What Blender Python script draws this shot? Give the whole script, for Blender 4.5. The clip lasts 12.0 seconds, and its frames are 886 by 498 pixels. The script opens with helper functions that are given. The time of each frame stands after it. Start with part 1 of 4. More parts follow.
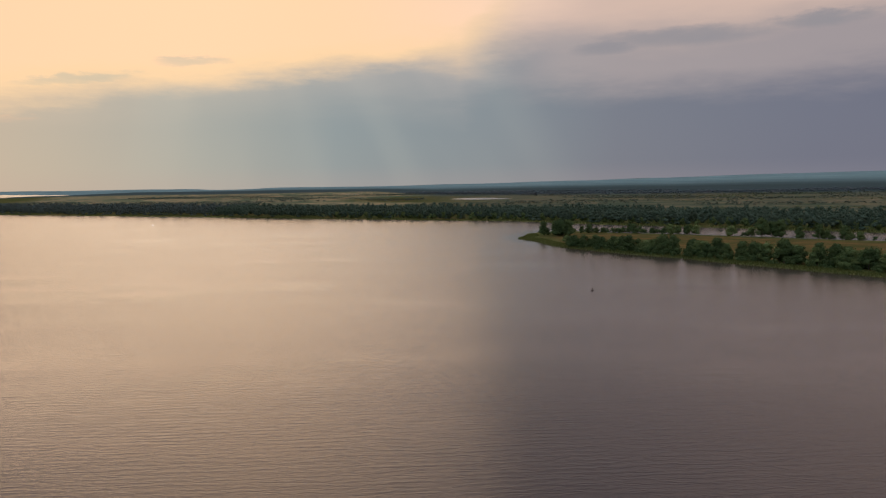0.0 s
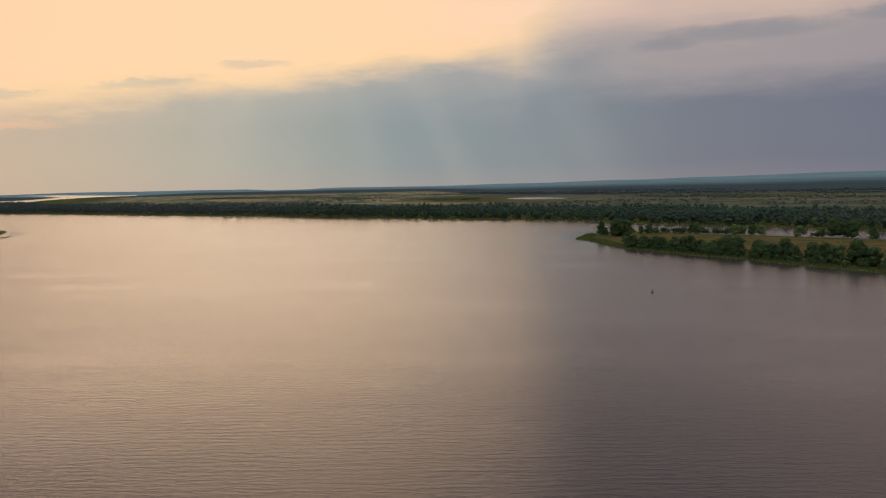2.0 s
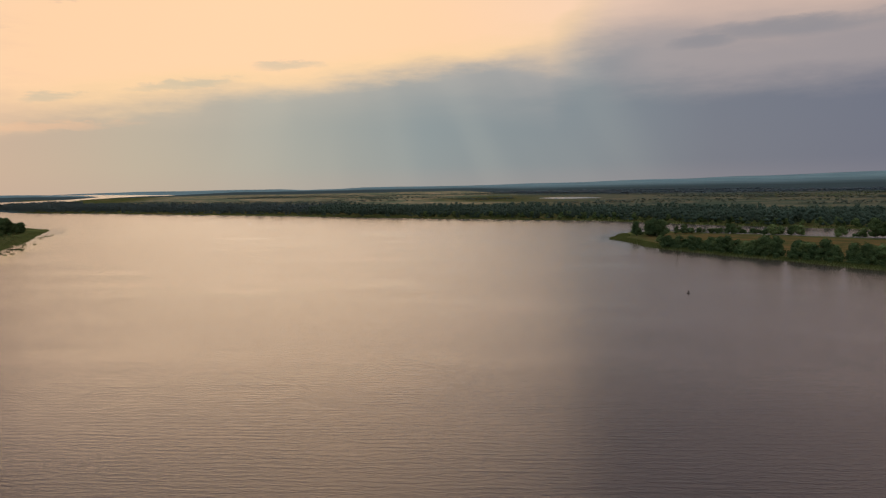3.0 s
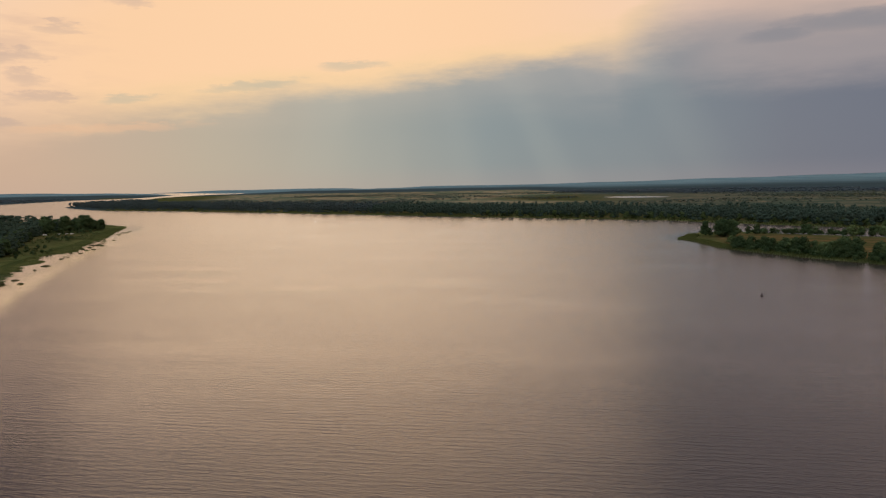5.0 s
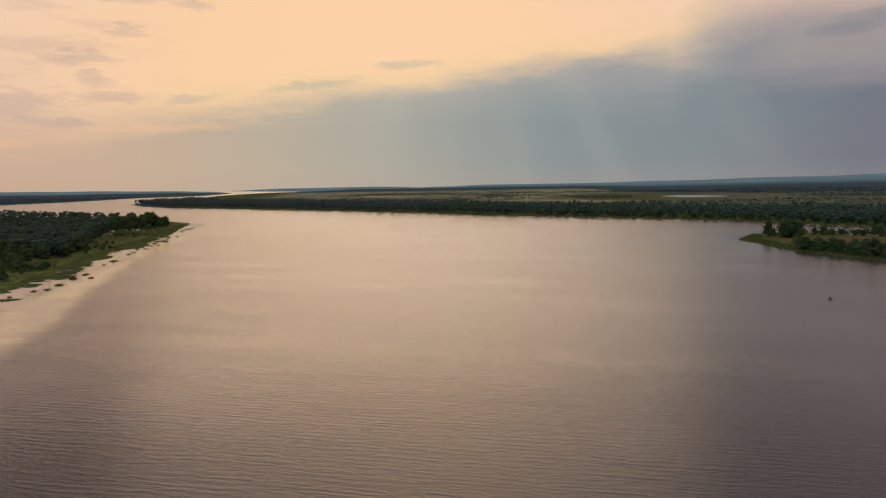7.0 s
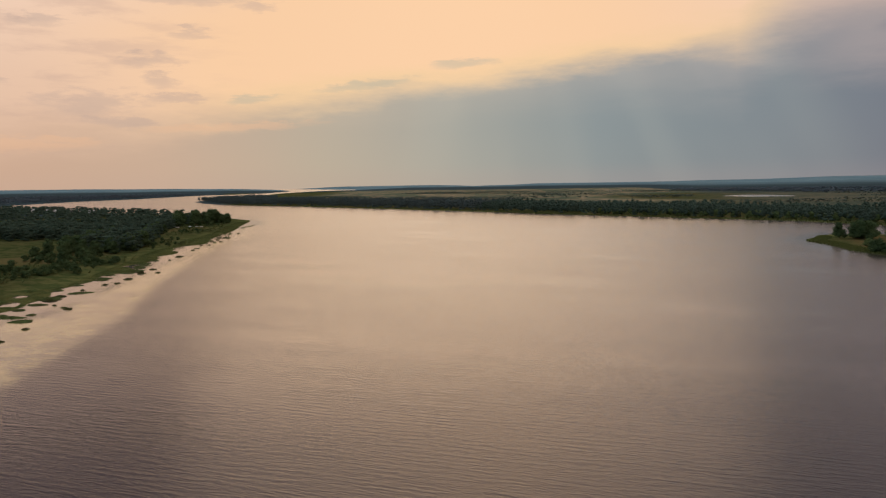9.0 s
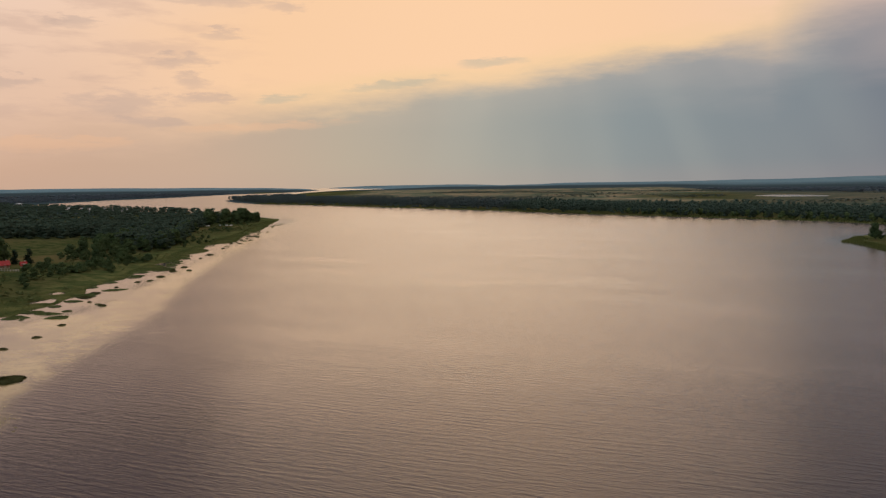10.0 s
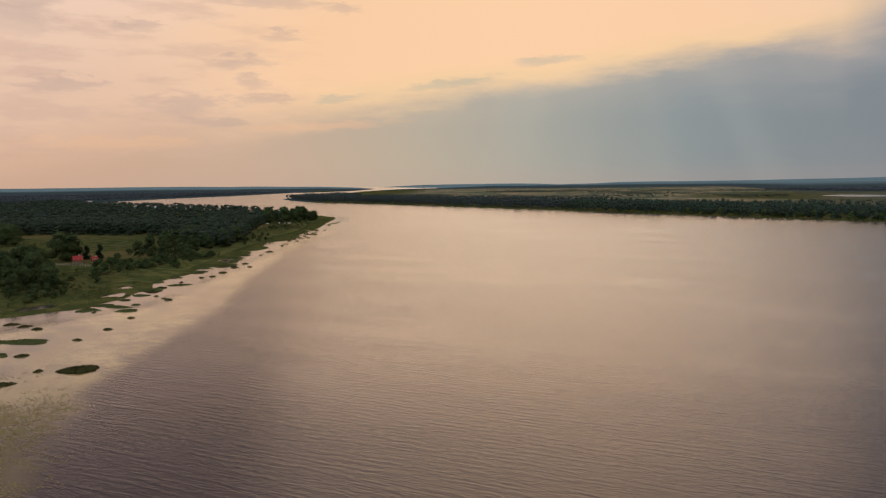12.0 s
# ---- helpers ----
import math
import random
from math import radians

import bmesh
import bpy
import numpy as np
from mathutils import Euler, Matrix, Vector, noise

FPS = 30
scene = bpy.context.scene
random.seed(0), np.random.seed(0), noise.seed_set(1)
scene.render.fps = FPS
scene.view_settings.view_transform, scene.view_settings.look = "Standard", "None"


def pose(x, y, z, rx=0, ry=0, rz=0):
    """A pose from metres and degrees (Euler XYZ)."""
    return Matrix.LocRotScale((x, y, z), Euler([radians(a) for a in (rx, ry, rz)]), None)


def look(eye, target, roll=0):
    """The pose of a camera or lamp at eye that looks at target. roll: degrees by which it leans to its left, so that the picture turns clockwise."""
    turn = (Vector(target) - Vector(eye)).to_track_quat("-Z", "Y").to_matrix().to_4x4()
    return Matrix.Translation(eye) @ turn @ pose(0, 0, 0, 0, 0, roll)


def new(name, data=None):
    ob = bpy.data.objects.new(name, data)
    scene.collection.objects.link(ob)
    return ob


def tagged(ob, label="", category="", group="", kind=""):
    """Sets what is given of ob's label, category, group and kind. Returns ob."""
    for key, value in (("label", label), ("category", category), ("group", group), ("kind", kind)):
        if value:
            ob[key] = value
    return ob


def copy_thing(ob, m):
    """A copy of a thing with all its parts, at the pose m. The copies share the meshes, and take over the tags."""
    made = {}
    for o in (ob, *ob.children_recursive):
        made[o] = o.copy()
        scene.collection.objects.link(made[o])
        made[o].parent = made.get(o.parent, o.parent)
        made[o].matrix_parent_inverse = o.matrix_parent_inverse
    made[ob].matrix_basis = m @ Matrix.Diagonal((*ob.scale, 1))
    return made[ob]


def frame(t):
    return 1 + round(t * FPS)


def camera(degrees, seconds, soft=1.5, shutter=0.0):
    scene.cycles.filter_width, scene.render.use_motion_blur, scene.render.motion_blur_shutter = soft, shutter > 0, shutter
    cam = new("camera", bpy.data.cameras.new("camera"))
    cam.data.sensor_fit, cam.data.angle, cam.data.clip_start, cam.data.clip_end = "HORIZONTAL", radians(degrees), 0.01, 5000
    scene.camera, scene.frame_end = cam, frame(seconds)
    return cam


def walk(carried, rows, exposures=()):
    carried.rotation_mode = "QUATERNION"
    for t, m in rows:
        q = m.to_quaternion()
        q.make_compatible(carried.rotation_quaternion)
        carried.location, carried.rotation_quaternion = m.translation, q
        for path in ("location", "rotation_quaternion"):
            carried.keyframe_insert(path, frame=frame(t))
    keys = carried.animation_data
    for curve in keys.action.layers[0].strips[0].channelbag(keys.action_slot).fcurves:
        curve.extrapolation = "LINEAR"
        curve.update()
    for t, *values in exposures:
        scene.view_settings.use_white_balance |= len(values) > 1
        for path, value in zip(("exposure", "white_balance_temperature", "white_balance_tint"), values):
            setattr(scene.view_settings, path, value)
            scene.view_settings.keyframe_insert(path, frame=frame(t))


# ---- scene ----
# ------------------------------------------------------------------ camera
cam = camera(63.75, 12.0, soft=1.25)
ROWS = [
    (0.0, 0.000, 0.000, 45.000, 0.000, -5.431, -0.779),
    (0.5, 0.049, 0.709, 45.019, 1.104, -5.419, -0.846),
    (1.0, 0.041, 1.250, 45.027, 2.207, -5.408, -0.904),
    (1.5, -0.019, 1.651, 45.026, 3.341, -5.399, -0.951),
    (2.0, -0.124, 1.935, 45.019, 4.489, -5.391, -0.988),
    (2.5, -0.267, 2.124, 45.008, 5.603, -5.385, -1.017),
    (3.0, -0.444, 2.237, 44.995, 7.048, -5.381, -1.037),
    (5.0, -1.372, 2.245, 44.954, 12.027, -5.387, -1.041),
    (5.5, -1.633, 2.194, 44.952, 13.085, -5.394, -1.027),
    (6.0, -1.897, 2.139, 44.954, 14.158, -5.403, -1.007),
    (6.5, -2.158, 2.083, 44.961, 15.267, -5.414, -0.984),
    (7.0, -2.413, 2.027, 44.971, 16.300, -5.426, -0.957),
    (9.0, -3.287, 1.776, 45.042, 20.696, -5.482, -0.836),
    (9.5, -3.451, 1.676, 45.061, 21.775, -5.496, -0.807),
    (10.0, -3.586, 1.542, 45.077, 22.859, -5.508, -0.780),
    (10.5, -3.690, 1.360, 45.088, 23.951, -5.518, -0.756),
    (11.0, -3.760, 1.115, 45.092, 25.059, -5.526, -0.737),
    (11.5, -3.794, 0.789, 45.086, 26.121, -5.530, -0.724),
    (12.0, -3.788, 0.361, 45.067, 27.195, -5.529, -0.717),
]
walk(cam, [(t, pose(x, y, z, 90 + pitch, 0, yaw) @ pose(0, 0, 0, 0, 0, roll)) for t, x, y, z, yaw, pitch, roll in ROWS],
     exposures=[(0.0, 0.07, 6500, 13), (3.0, 0.02, 6500, 12), (5.0, -0.04, 6500, 12), (12.0, -0.08, 6500, 14)])

# ------------------------------------------------------------------ node helpers


class Nodes:
    """Short hand for building a node tree."""

    def __init__(self, tree):
        self.tree = tree
        tree.nodes.clear()

    def add(self, kind, **settings):
        n = self.tree.nodes.new(kind)
        for key, value in settings.items():
            setattr(n, key, value)
        return n

    def put(self, socket, value):
        if isinstance(value, bpy.types.NodeSocket):
            self.tree.links.new(value, socket)
        elif isinstance(value, (tuple, list)) and len(value) == 3 and socket.type == "RGBA":
            socket.default_value = (*value, 1.0)
        else:
            socket.default_value = value

    def math(self, op, a, b=0.0, c=0.0, clamp=False):
        n = self.add("ShaderNodeMath", operation=op, use_clamp=clamp)
        for s, v in zip(n.inputs, (a, b, c)):
            self.put(s, v)
        return n.outputs[0]

    def add_(self, a, b):
        return self.math("ADD", a, b)

    def mul(self, a, b):
        return self.math("MULTIPLY", a, b)

    def step(self, v, lo, hi, smooth=True):
        """0 at lo, 1 at hi."""
        n = self.add("ShaderNodeMapRange", interpolation_type="SMOOTHSTEP" if smooth else "LINEAR")
        for i, x in enumerate((v, lo, hi, 0.0, 1.0)):
            self.put(n.inputs[i], x)
        return n.outputs[0]

    def mix(self, fac, a, b, blend="MIX"):
        n = self.add("ShaderNodeMix", data_type="RGBA", blend_type=blend)
        self.put(n.inputs[0], fac)
        self.put(n.inputs[6], a)
        self.put(n.inputs[7], b)
        return n.outputs[2]

    def vec(self, x, y, z):
        n = self.add("ShaderNodeCombineXYZ")
        for s, v in zip(n.inputs, (x, y, z)):
            self.put(s, v)
        return n.outputs[0]

    def xyz(self, v):
        n = self.add("ShaderNodeSeparateXYZ")
        self.put(n.inputs[0], v)
        return n.outputs

    def noise(self, v, scale, detail=3.0, rough=0.55, distort=0.0):
        n = self.add("ShaderNodeTexNoise")
        self.put(n.inputs["Vector"], v)
        for key, x in (("Scale", scale), ("Detail", detail), ("Roughness", rough), ("Distortion", distort)):
            self.put(n.inputs[key], x)
        return n.outputs["Fac"]

    def ramp(self, v, *stops):
        n = self.add("ShaderNodeValToRGB")
        e = n.color_ramp.elements
        e[0].position, e[-1].position = stops[0][0], stops[-1][0]
        e[0].color, e[-1].color = (*stops[0][1], 1.0), (*stops[-1][1], 1.0)
        for p, c in stops[1:-1]:
            e.new(p).color = (*c, 1.0)
        self.put(n.inputs[0], v)
        return n.outputs[0]


# ------------------------------------------------------------------ sky and sun
SUN_AZ, SUN_EL = -19.0, 23.0
GLOW, GLOW_TAPER = (1.5, 1.0, 0.60), 1.22


def make_world():
    w = bpy.data.worlds.new("evening_sky")
    scene.world = w
    w.use_nodes = True
    k = Nodes(w.node_tree)
    d = k.add("ShaderNodeTexCoord").outputs["Generated"]
    dx, dy, dz = k.xyz(d)
    az = k.mul(k.math("ARCTAN2", dx, dy), 57.2958)
    el = k.mul(k.math("ARCSINE", dz), 57.2958)
    # streaky distortion: clouds are drawn out along the horizon
    n1 = k.math("SUBTRACT", k.noise(k.vec(k.mul(az, 0.05), k.mul(el, 0.22), 0.0), 1.6, 5.0, 0.55), 0.5)
    n2 = k.math("SUBTRACT", k.noise(k.vec(k.mul(az, 0.11), k.mul(el, 0.42), 3.0), 1.9, 6.0, 0.62), 0.5)
    n3 = k.math("SUBTRACT", k.noise(k.vec(k.mul(az, 0.30), k.mul(el, 1.1), 5.0), 1.9, 5.0, 0.6), 0.5)

    def scrap(az0, el0, wide, high, lean=0.0, ragged=1.0):
        """One loose cloud: 1 in its middle, 0 outside a ragged lens of that half width and height in degrees."""
        u = k.math("SUBTRACT", k.add_(az, k.mul(n2, 7.0 * ragged)), az0)
        v = k.math("SUBTRACT", k.add_(el, k.mul(n3, 1.8 * ragged)), k.add_(el0, k.mul(u, lean)))
        r = k.add_(k.math("POWER", k.math("ABSOLUTE", k.mul(u, 1.0 / wide)), 2.0), k.math("POWER", k.math("ABSOLUTE", k.mul(v, 1.0 / high)), 2.0))
        return k.step(k.add_(r, k.add_(k.mul(n3, 2.6 * ragged), k.mul(n2, 1.2 * ragged))), 1.5, -0.1)

    def gathered(clouds):
        total = clouds[0]
        for c in clouds[1:]:
            total = k.math("MAXIMUM", total, c)
        return total

    # the grey cloud bank: all that lies below a slanting edge, which climbs steeply in the east
    edge = k.add_(10.0, k.mul(az, 0.115))
    edge = k.add_(edge, k.mul(k.math("MAXIMUM", k.math("SUBTRACT", az, 1.5), 0.0), 0.62))
    above = k.add_(k.math("SUBTRACT", el, edge), k.add_(k.add_(k.mul(n1, 2.6), k.mul(n2, 2.0)), k.mul(n3, 0.3)))
    soft = k.add_(k.add_(1.2, k.mul(k.step(az, -3.0, 8.0), 3.0)), k.mul(k.step(az, -30.0, -46.0), 1.6))
    clear = k.step(above, k.mul(soft, -1.25), k.mul(soft, 0.8))
    # colours of the bank from the pink west to the blue-grey north-east
    along = k.step(az, -65.0, 40.0, smooth=False)
    bank_low = k.ramp(along, (0.05, (0.66, 0.42, 0.29)), (0.22, (0.60, 0.43, 0.31)), (0.33, (0.49, 0.42, 0.32)), (0.44, (0.36, 0.375, 0.335)),
                      (0.54, (0.235, 0.290, 0.305)), (0.66, (0.205, 0.245, 0.272)), (0.75, (0.172, 0.190, 0.230)), (0.88, (0.154, 0.166, 0.216)), (1.0, (0.152, 0.158, 0.210)))
    bank_high = k.ramp(along, (0.05, (0.76, 0.50, 0.34)), (0.27, (0.70, 0.52, 0.365)), (0.42, (0.56, 0.49, 0.385)), (0.52, (0.42, 0.405, 0.365)),
                       (0.62, (0.42, 0.395, 0.37)), (0.75, (0.42, 0.365, 0.36)), (1.0, (0.36, 0.31, 0.335)))
    depth = k.step(k.add_(k.math("MINIMUM", above, k.math("SUBTRACT", el, 10.2)), k.mul(n1, 3.0)), -6.6, 0.3)
    bank = k.mix(depth, bank_low, bank_high)
    # faint shafts of light under the edge, fanning out from the hidden sun
    fan = k.math("DIVIDE", k.add_(az, 17.0), k.math("SUBTRACT", 34.0, el))
    shafts = k.noise(k.vec(fan, k.mul(el, 0.008), 1.7), 3.6, 2.0, 0.5)
    shaft_zone = k.mul(k.mul(k.step(az, -36.0, -20.0), k.step(az, 14.0, 2.0)), k.step(above, -0.2, -1.6))
    bank = k.mix(k.mul(k.mul(k.step(shafts, 0.42, 0.68), shaft_zone), 0.20), bank, (0.40, 0.43, 0.39))
    bank = k.mix(k.mul(k.mul(k.step(shafts, 0.54, 0.30), shaft_zone), 0.20), bank, (0.20, 0.255, 0.275))
    # pinker, paler cloud in the upper east, lighter towards the top, with dark streaks in it
    upper = k.mul(k.step(az, 3.0, 10.0), k.step(k.add_(el, k.add_(k.mul(n1, 4.0), k.mul(n2, 1.5))), 5.2, 8.6))
    bank = k.mix(k.mul(upper, 0.55), bank, (0.49, 0.41, 0.38))
    bank = k.mix(k.mul(k.mul(k.step(az, 2.0, 9.0), k.step(k.add_(el, k.mul(n1, 4.0)), 9.2, 13.2)), 0.85), bank, (0.68, 0.50, 0.40))
    streak = gathered([scrap(18.4, 10.4, 6.6, 0.72, -0.012, 0.3), scrap(12.8, 10.0, 3.0, 0.6, 0.05, 0.35), scrap(27.5, 10.8, 3.4, 0.6, 0.0, 0.5)])
    # the lit opening under the hidden sun, narrower higher up; cool grey cloud overhead and behind
    half = k.math("SUBTRACT", 25.5, k.mul(k.math("MAXIMUM", k.math("SUBTRACT", el, 11.0), 0.0), GLOW_TAPER))
    off = k.math("ABSOLUTE", k.add_(az, k.math("SUBTRACT", 23.0, k.mul(k.math("MAXIMUM", k.math("SUBTRACT", k.math("MINIMUM", el, 30.0), 11.0), 0.0), 0.42))))
    glow = k.step(k.math("SUBTRACT", off, half), k.add_(9.0, k.mul(k.step(az, -26.0, -12.0), 5.0)), -13.0)
    glow = k.mul(glow, k.step(el, 50.0, 24.0))
    veil = k.ramp(k.step(off, 20.0, 150.0, smooth=False), (0.0, (0.35, 0.30, 0.285)), (0.16, (0.37, 0.325, 0.32)), (0.35, (0.40, 0.36, 0.365)), (0.6, (0.60, 0.74, 0.84)), (1.0, (0.82, 1.04, 1.22)))
    veil = k.mix(k.mul(k.step(az, -34.0, -48.0), k.step(az, -120.0, -90.0)), veil, (0.20, 0.155, 0.165))
    low = k.mix(k.step(off, 42.0, 85.0), (0.92, 0.66, 0.49), veil)
    veil = k.mix(k.step(el, 13.0, 20.0), low, veil)
    veil = k.mix(k.step(el, 42.0, 68.0), veil, (1.12, 1.42, 1.62))
    bright = k.mix(k.step(el, 13.5, 20.0), (1.0, 0.655, 0.385), GLOW)
    open_sky = k.mix(glow, veil, bright)
    edge_glow = k.mul(k.step(above, 2.2, 0.2), k.mul(k.step(az, -44.0, -30.0), k.step(az, 8.0, 2.0)))
    open_sky = k.mix(k.mul(edge_glow, 0.6), open_sky, (0.90, 0.645, 0.345))
    # loose scraps over the western part of the opening and along the edge of the bank
    west = k.step(az, -33.0, -46.0)
    thin = k.step(k.noise(k.vec(k.mul(az, 0.075), k.mul(el, 0.34), 7.0), 2.0, 6.0, 0.6), 0.46, 0.66)
    west_haze = k.mul(k.mul(k.step(az, -38.0, -52.0), k.step(el, 13.0, 5.0)), 0.55)
    open_sky = k.mix(west_haze, open_sky, (0.76, 0.50, 0.34))
    open_sky = k.mix(k.mul(thin, k.mul(west, 0.42)), open_sky, (0.62, 0.43, 0.335))
    cloud = k.mix(clear, bank, open_sky)
    grey = gathered([scrap(-39.2, 11.0, 2.2, 0.45), scrap(-42.6, 9.0, 2.6, 0.5, 0.06), scrap(-41.6, 7.6, 1.8, 0.55), scrap(-41.4, 6.3, 2.0, 0.45), scrap(-46.4, 5.7, 3.4, 1.0),
                     scrap(-45.0, 4.6, 2.0, 0.5), scrap(-55.4, 6.9, 3.0, 0.5), scrap(-50.0, 11.3, 2.2, 0.45), scrap(-41.0, 13.4, 4.5, 0.5), scrap(-35.0, 13.2, 1.6, 0.4), scrap(-57.5, 11.8, 3.6, 1.8)])
    cloud = k.mix(k.mul(grey, 0.42), cloud, (0.50, 0.385, 0.33))
    rim = gathered([scrap(-27.0, 7.5, 3.6, 0.36, 0.12, 0.6), scrap(-18.8, 9.1, 2.6, 0.34, 0.05, 0.6), scrap(-35.4, 6.4, 2.0, 0.35, 0.1, 0.6)])
    cloud = k.mix(k.mul(rim, 0.55), cloud, (0.50, 0.475, 0.36))
    cloud = k.mix(k.mul(gathered([scrap(-36.5, 4.3, 6.5, 0.38, 0.05, 0.7), scrap(-52.0, 3.0, 6.0, 0.6, 0.0)]), 0.45), cloud, (0.86, 0.52, 0.31))
    cloud = k.mix(k.mul(streak, 0.80), cloud, (0.262, 0.258, 0.278))
    # low haze along the horizon
    haze = k.step(el, 1.6, -0.4)
    cloud = k.mix(k.mul(haze, 0.25), cloud, k.mix(along, (0.62, 0.44, 0.33), (0.24, 0.25, 0.29)))
    sky = k.add("ShaderNodeTexSky", sky_type="NISHITA", sun_disc=False, sun_elevation=radians(SUN_EL), sun_rotation=radians(SUN_AZ))
    bg1 = k.add("ShaderNodeBackground")
    k.put(bg1.inputs[0], cloud)
    bg1.inputs[1].default_value = 1.0
    bg2 = k.add("ShaderNodeBackground")
    k.put(bg2.inputs[0], sky.outputs[0])
    bg2.inputs[1].default_value = 0.05
    ms = k.add("ShaderNodeMixShader")
    ms.inputs[0].default_value = 0.04
    k.tree.links.new(bg1.outputs[0], ms.inputs[1])
    k.tree.links.new(bg2.outputs[0], ms.inputs[2])
    out = k.add("ShaderNodeOutputWorld")
    k.tree.links.new(ms.outputs[0], out.inputs[0])
    w.cycles.sampling_method = "MANUAL"
    w.cycles.sample_map_resolution = 1024


make_world()
sun = new("sun", bpy.data.lights.new("sun", "SUN"))
sun.data.energy, sun.data.angle, sun.data.color = 0.30, radians(44), (1.0, 0.72, 0.48)
sun.matrix_world = look(
    (0, 0, 300), (-math.sin(radians(SUN_AZ)), -math.cos(radians(SUN_AZ)), 300 - math.tan(radians(SUN_EL))))

# ------------------------------------------------------------------ materials


def material(name, build):
    m = bpy.data.materials.new(name)
    m.use_nodes = True
    k = Nodes(m.node_tree)
    p = k.add("ShaderNodeBsdfPrincipled")
    out = k.add("ShaderNodeOutputMaterial")
    k.tree.links.new(p.outputs[0], out.inputs[0])
    build(k, p)
    return m


def where(k):
    return k.add("ShaderNodeNewGeometry").outputs["Position"]


def stretched(k, sx, sy, turn=0.0, sz=1.0):
    n = k.add("ShaderNodeMapping")
    k.put(n.inputs["Vector"], where(k))
    n.inputs["Rotation"].default_value = (0, 0, radians(turn))
    n.inputs["Scale"].default_value = (sx, sy, sz)
    return n.outputs[0]


def attr(k, name):
    return k.add("ShaderNodeAttribute", attribute_name=name).outputs["Fac"]


def water_look(k, p):
    calm = attr(k, "calm")
    patch = k.noise(stretched(k, 0.007, 0.022, 12), 1.0, 5.0, 0.6)
    calm = k.math("MAXIMUM", calm, k.mul(k.step(patch, 0.44, 0.68), 0.34))
    chop = k.noise(stretched(k, 0.34, 1.55, -3), 1.0, 3.0, 0.6, 0.4)
    swell = k.noise(stretched(k, 0.07, 0.30, 6), 1.0, 2.0, 0.5)
    ripple = k.noise(stretched(k, 0.5, 2.3, 8), 1.0, 2.0, 0.6)
    _, along_y, _ = k.xyz(stretched(k, 1.0, 1.0, -4))
    train = k.math("SINE", k.add_(k.mul(along_y, 3.5), k.mul(k.noise(stretched(k, 0.05, 0.09), 1.0, 3.0, 0.6), 16.0)))
    h = k.add_(k.add_(k.mul(chop, 0.28), k.mul(swell, 0.20)), k.add_(k.mul(ripple, 0.20), k.mul(k.mul(train, k.step(swell, 0.35, 0.65)), 0.045)))
    bump = k.add("ShaderNodeBump")
    k.put(bump.inputs["Strength"], k.math("SUBTRACT", 1.0, k.mul(calm, 0.82)))
    bump.inputs["Distance"].default_value = WAVE
    k.put(bump.inputs["Height"], h)
    k.tree.links.new(bump.outputs[0], p.inputs["Normal"])
    mud = k.noise(stretched(k, 0.006, 0.006), 1.0, 4.0, 0.6)
    # pale film of pollen and weed along the edge of the shallows
    scum = k.mul(k.step(k.noise(stretched(k, 0.035, 0.05, 30), 1.0, 6.0, 0.72), 0.32, 0.60), k.mul(attr(k, "film"), 0.8))
    k.put(p.inputs["Base Color"], k.mix(scum, k.mix(mud, (0.041, 0.032, 0.035), (0.052, 0.040, 0.041)), (0.47, 0.34, 0.145)))
    k.put(p.inputs["Roughness"], k.math("SUBTRACT", 0.20, k.mul(calm, 0.11)))
    # IOR raised with distance, so that far water mirrors more sky and looks brighter
    k.put(p.inputs["IOR"], k.add_(1.355, k.mul(attr(k, "open"), 0.585)))


WAVE = 0.31
M_water = material("river_water", water_look)


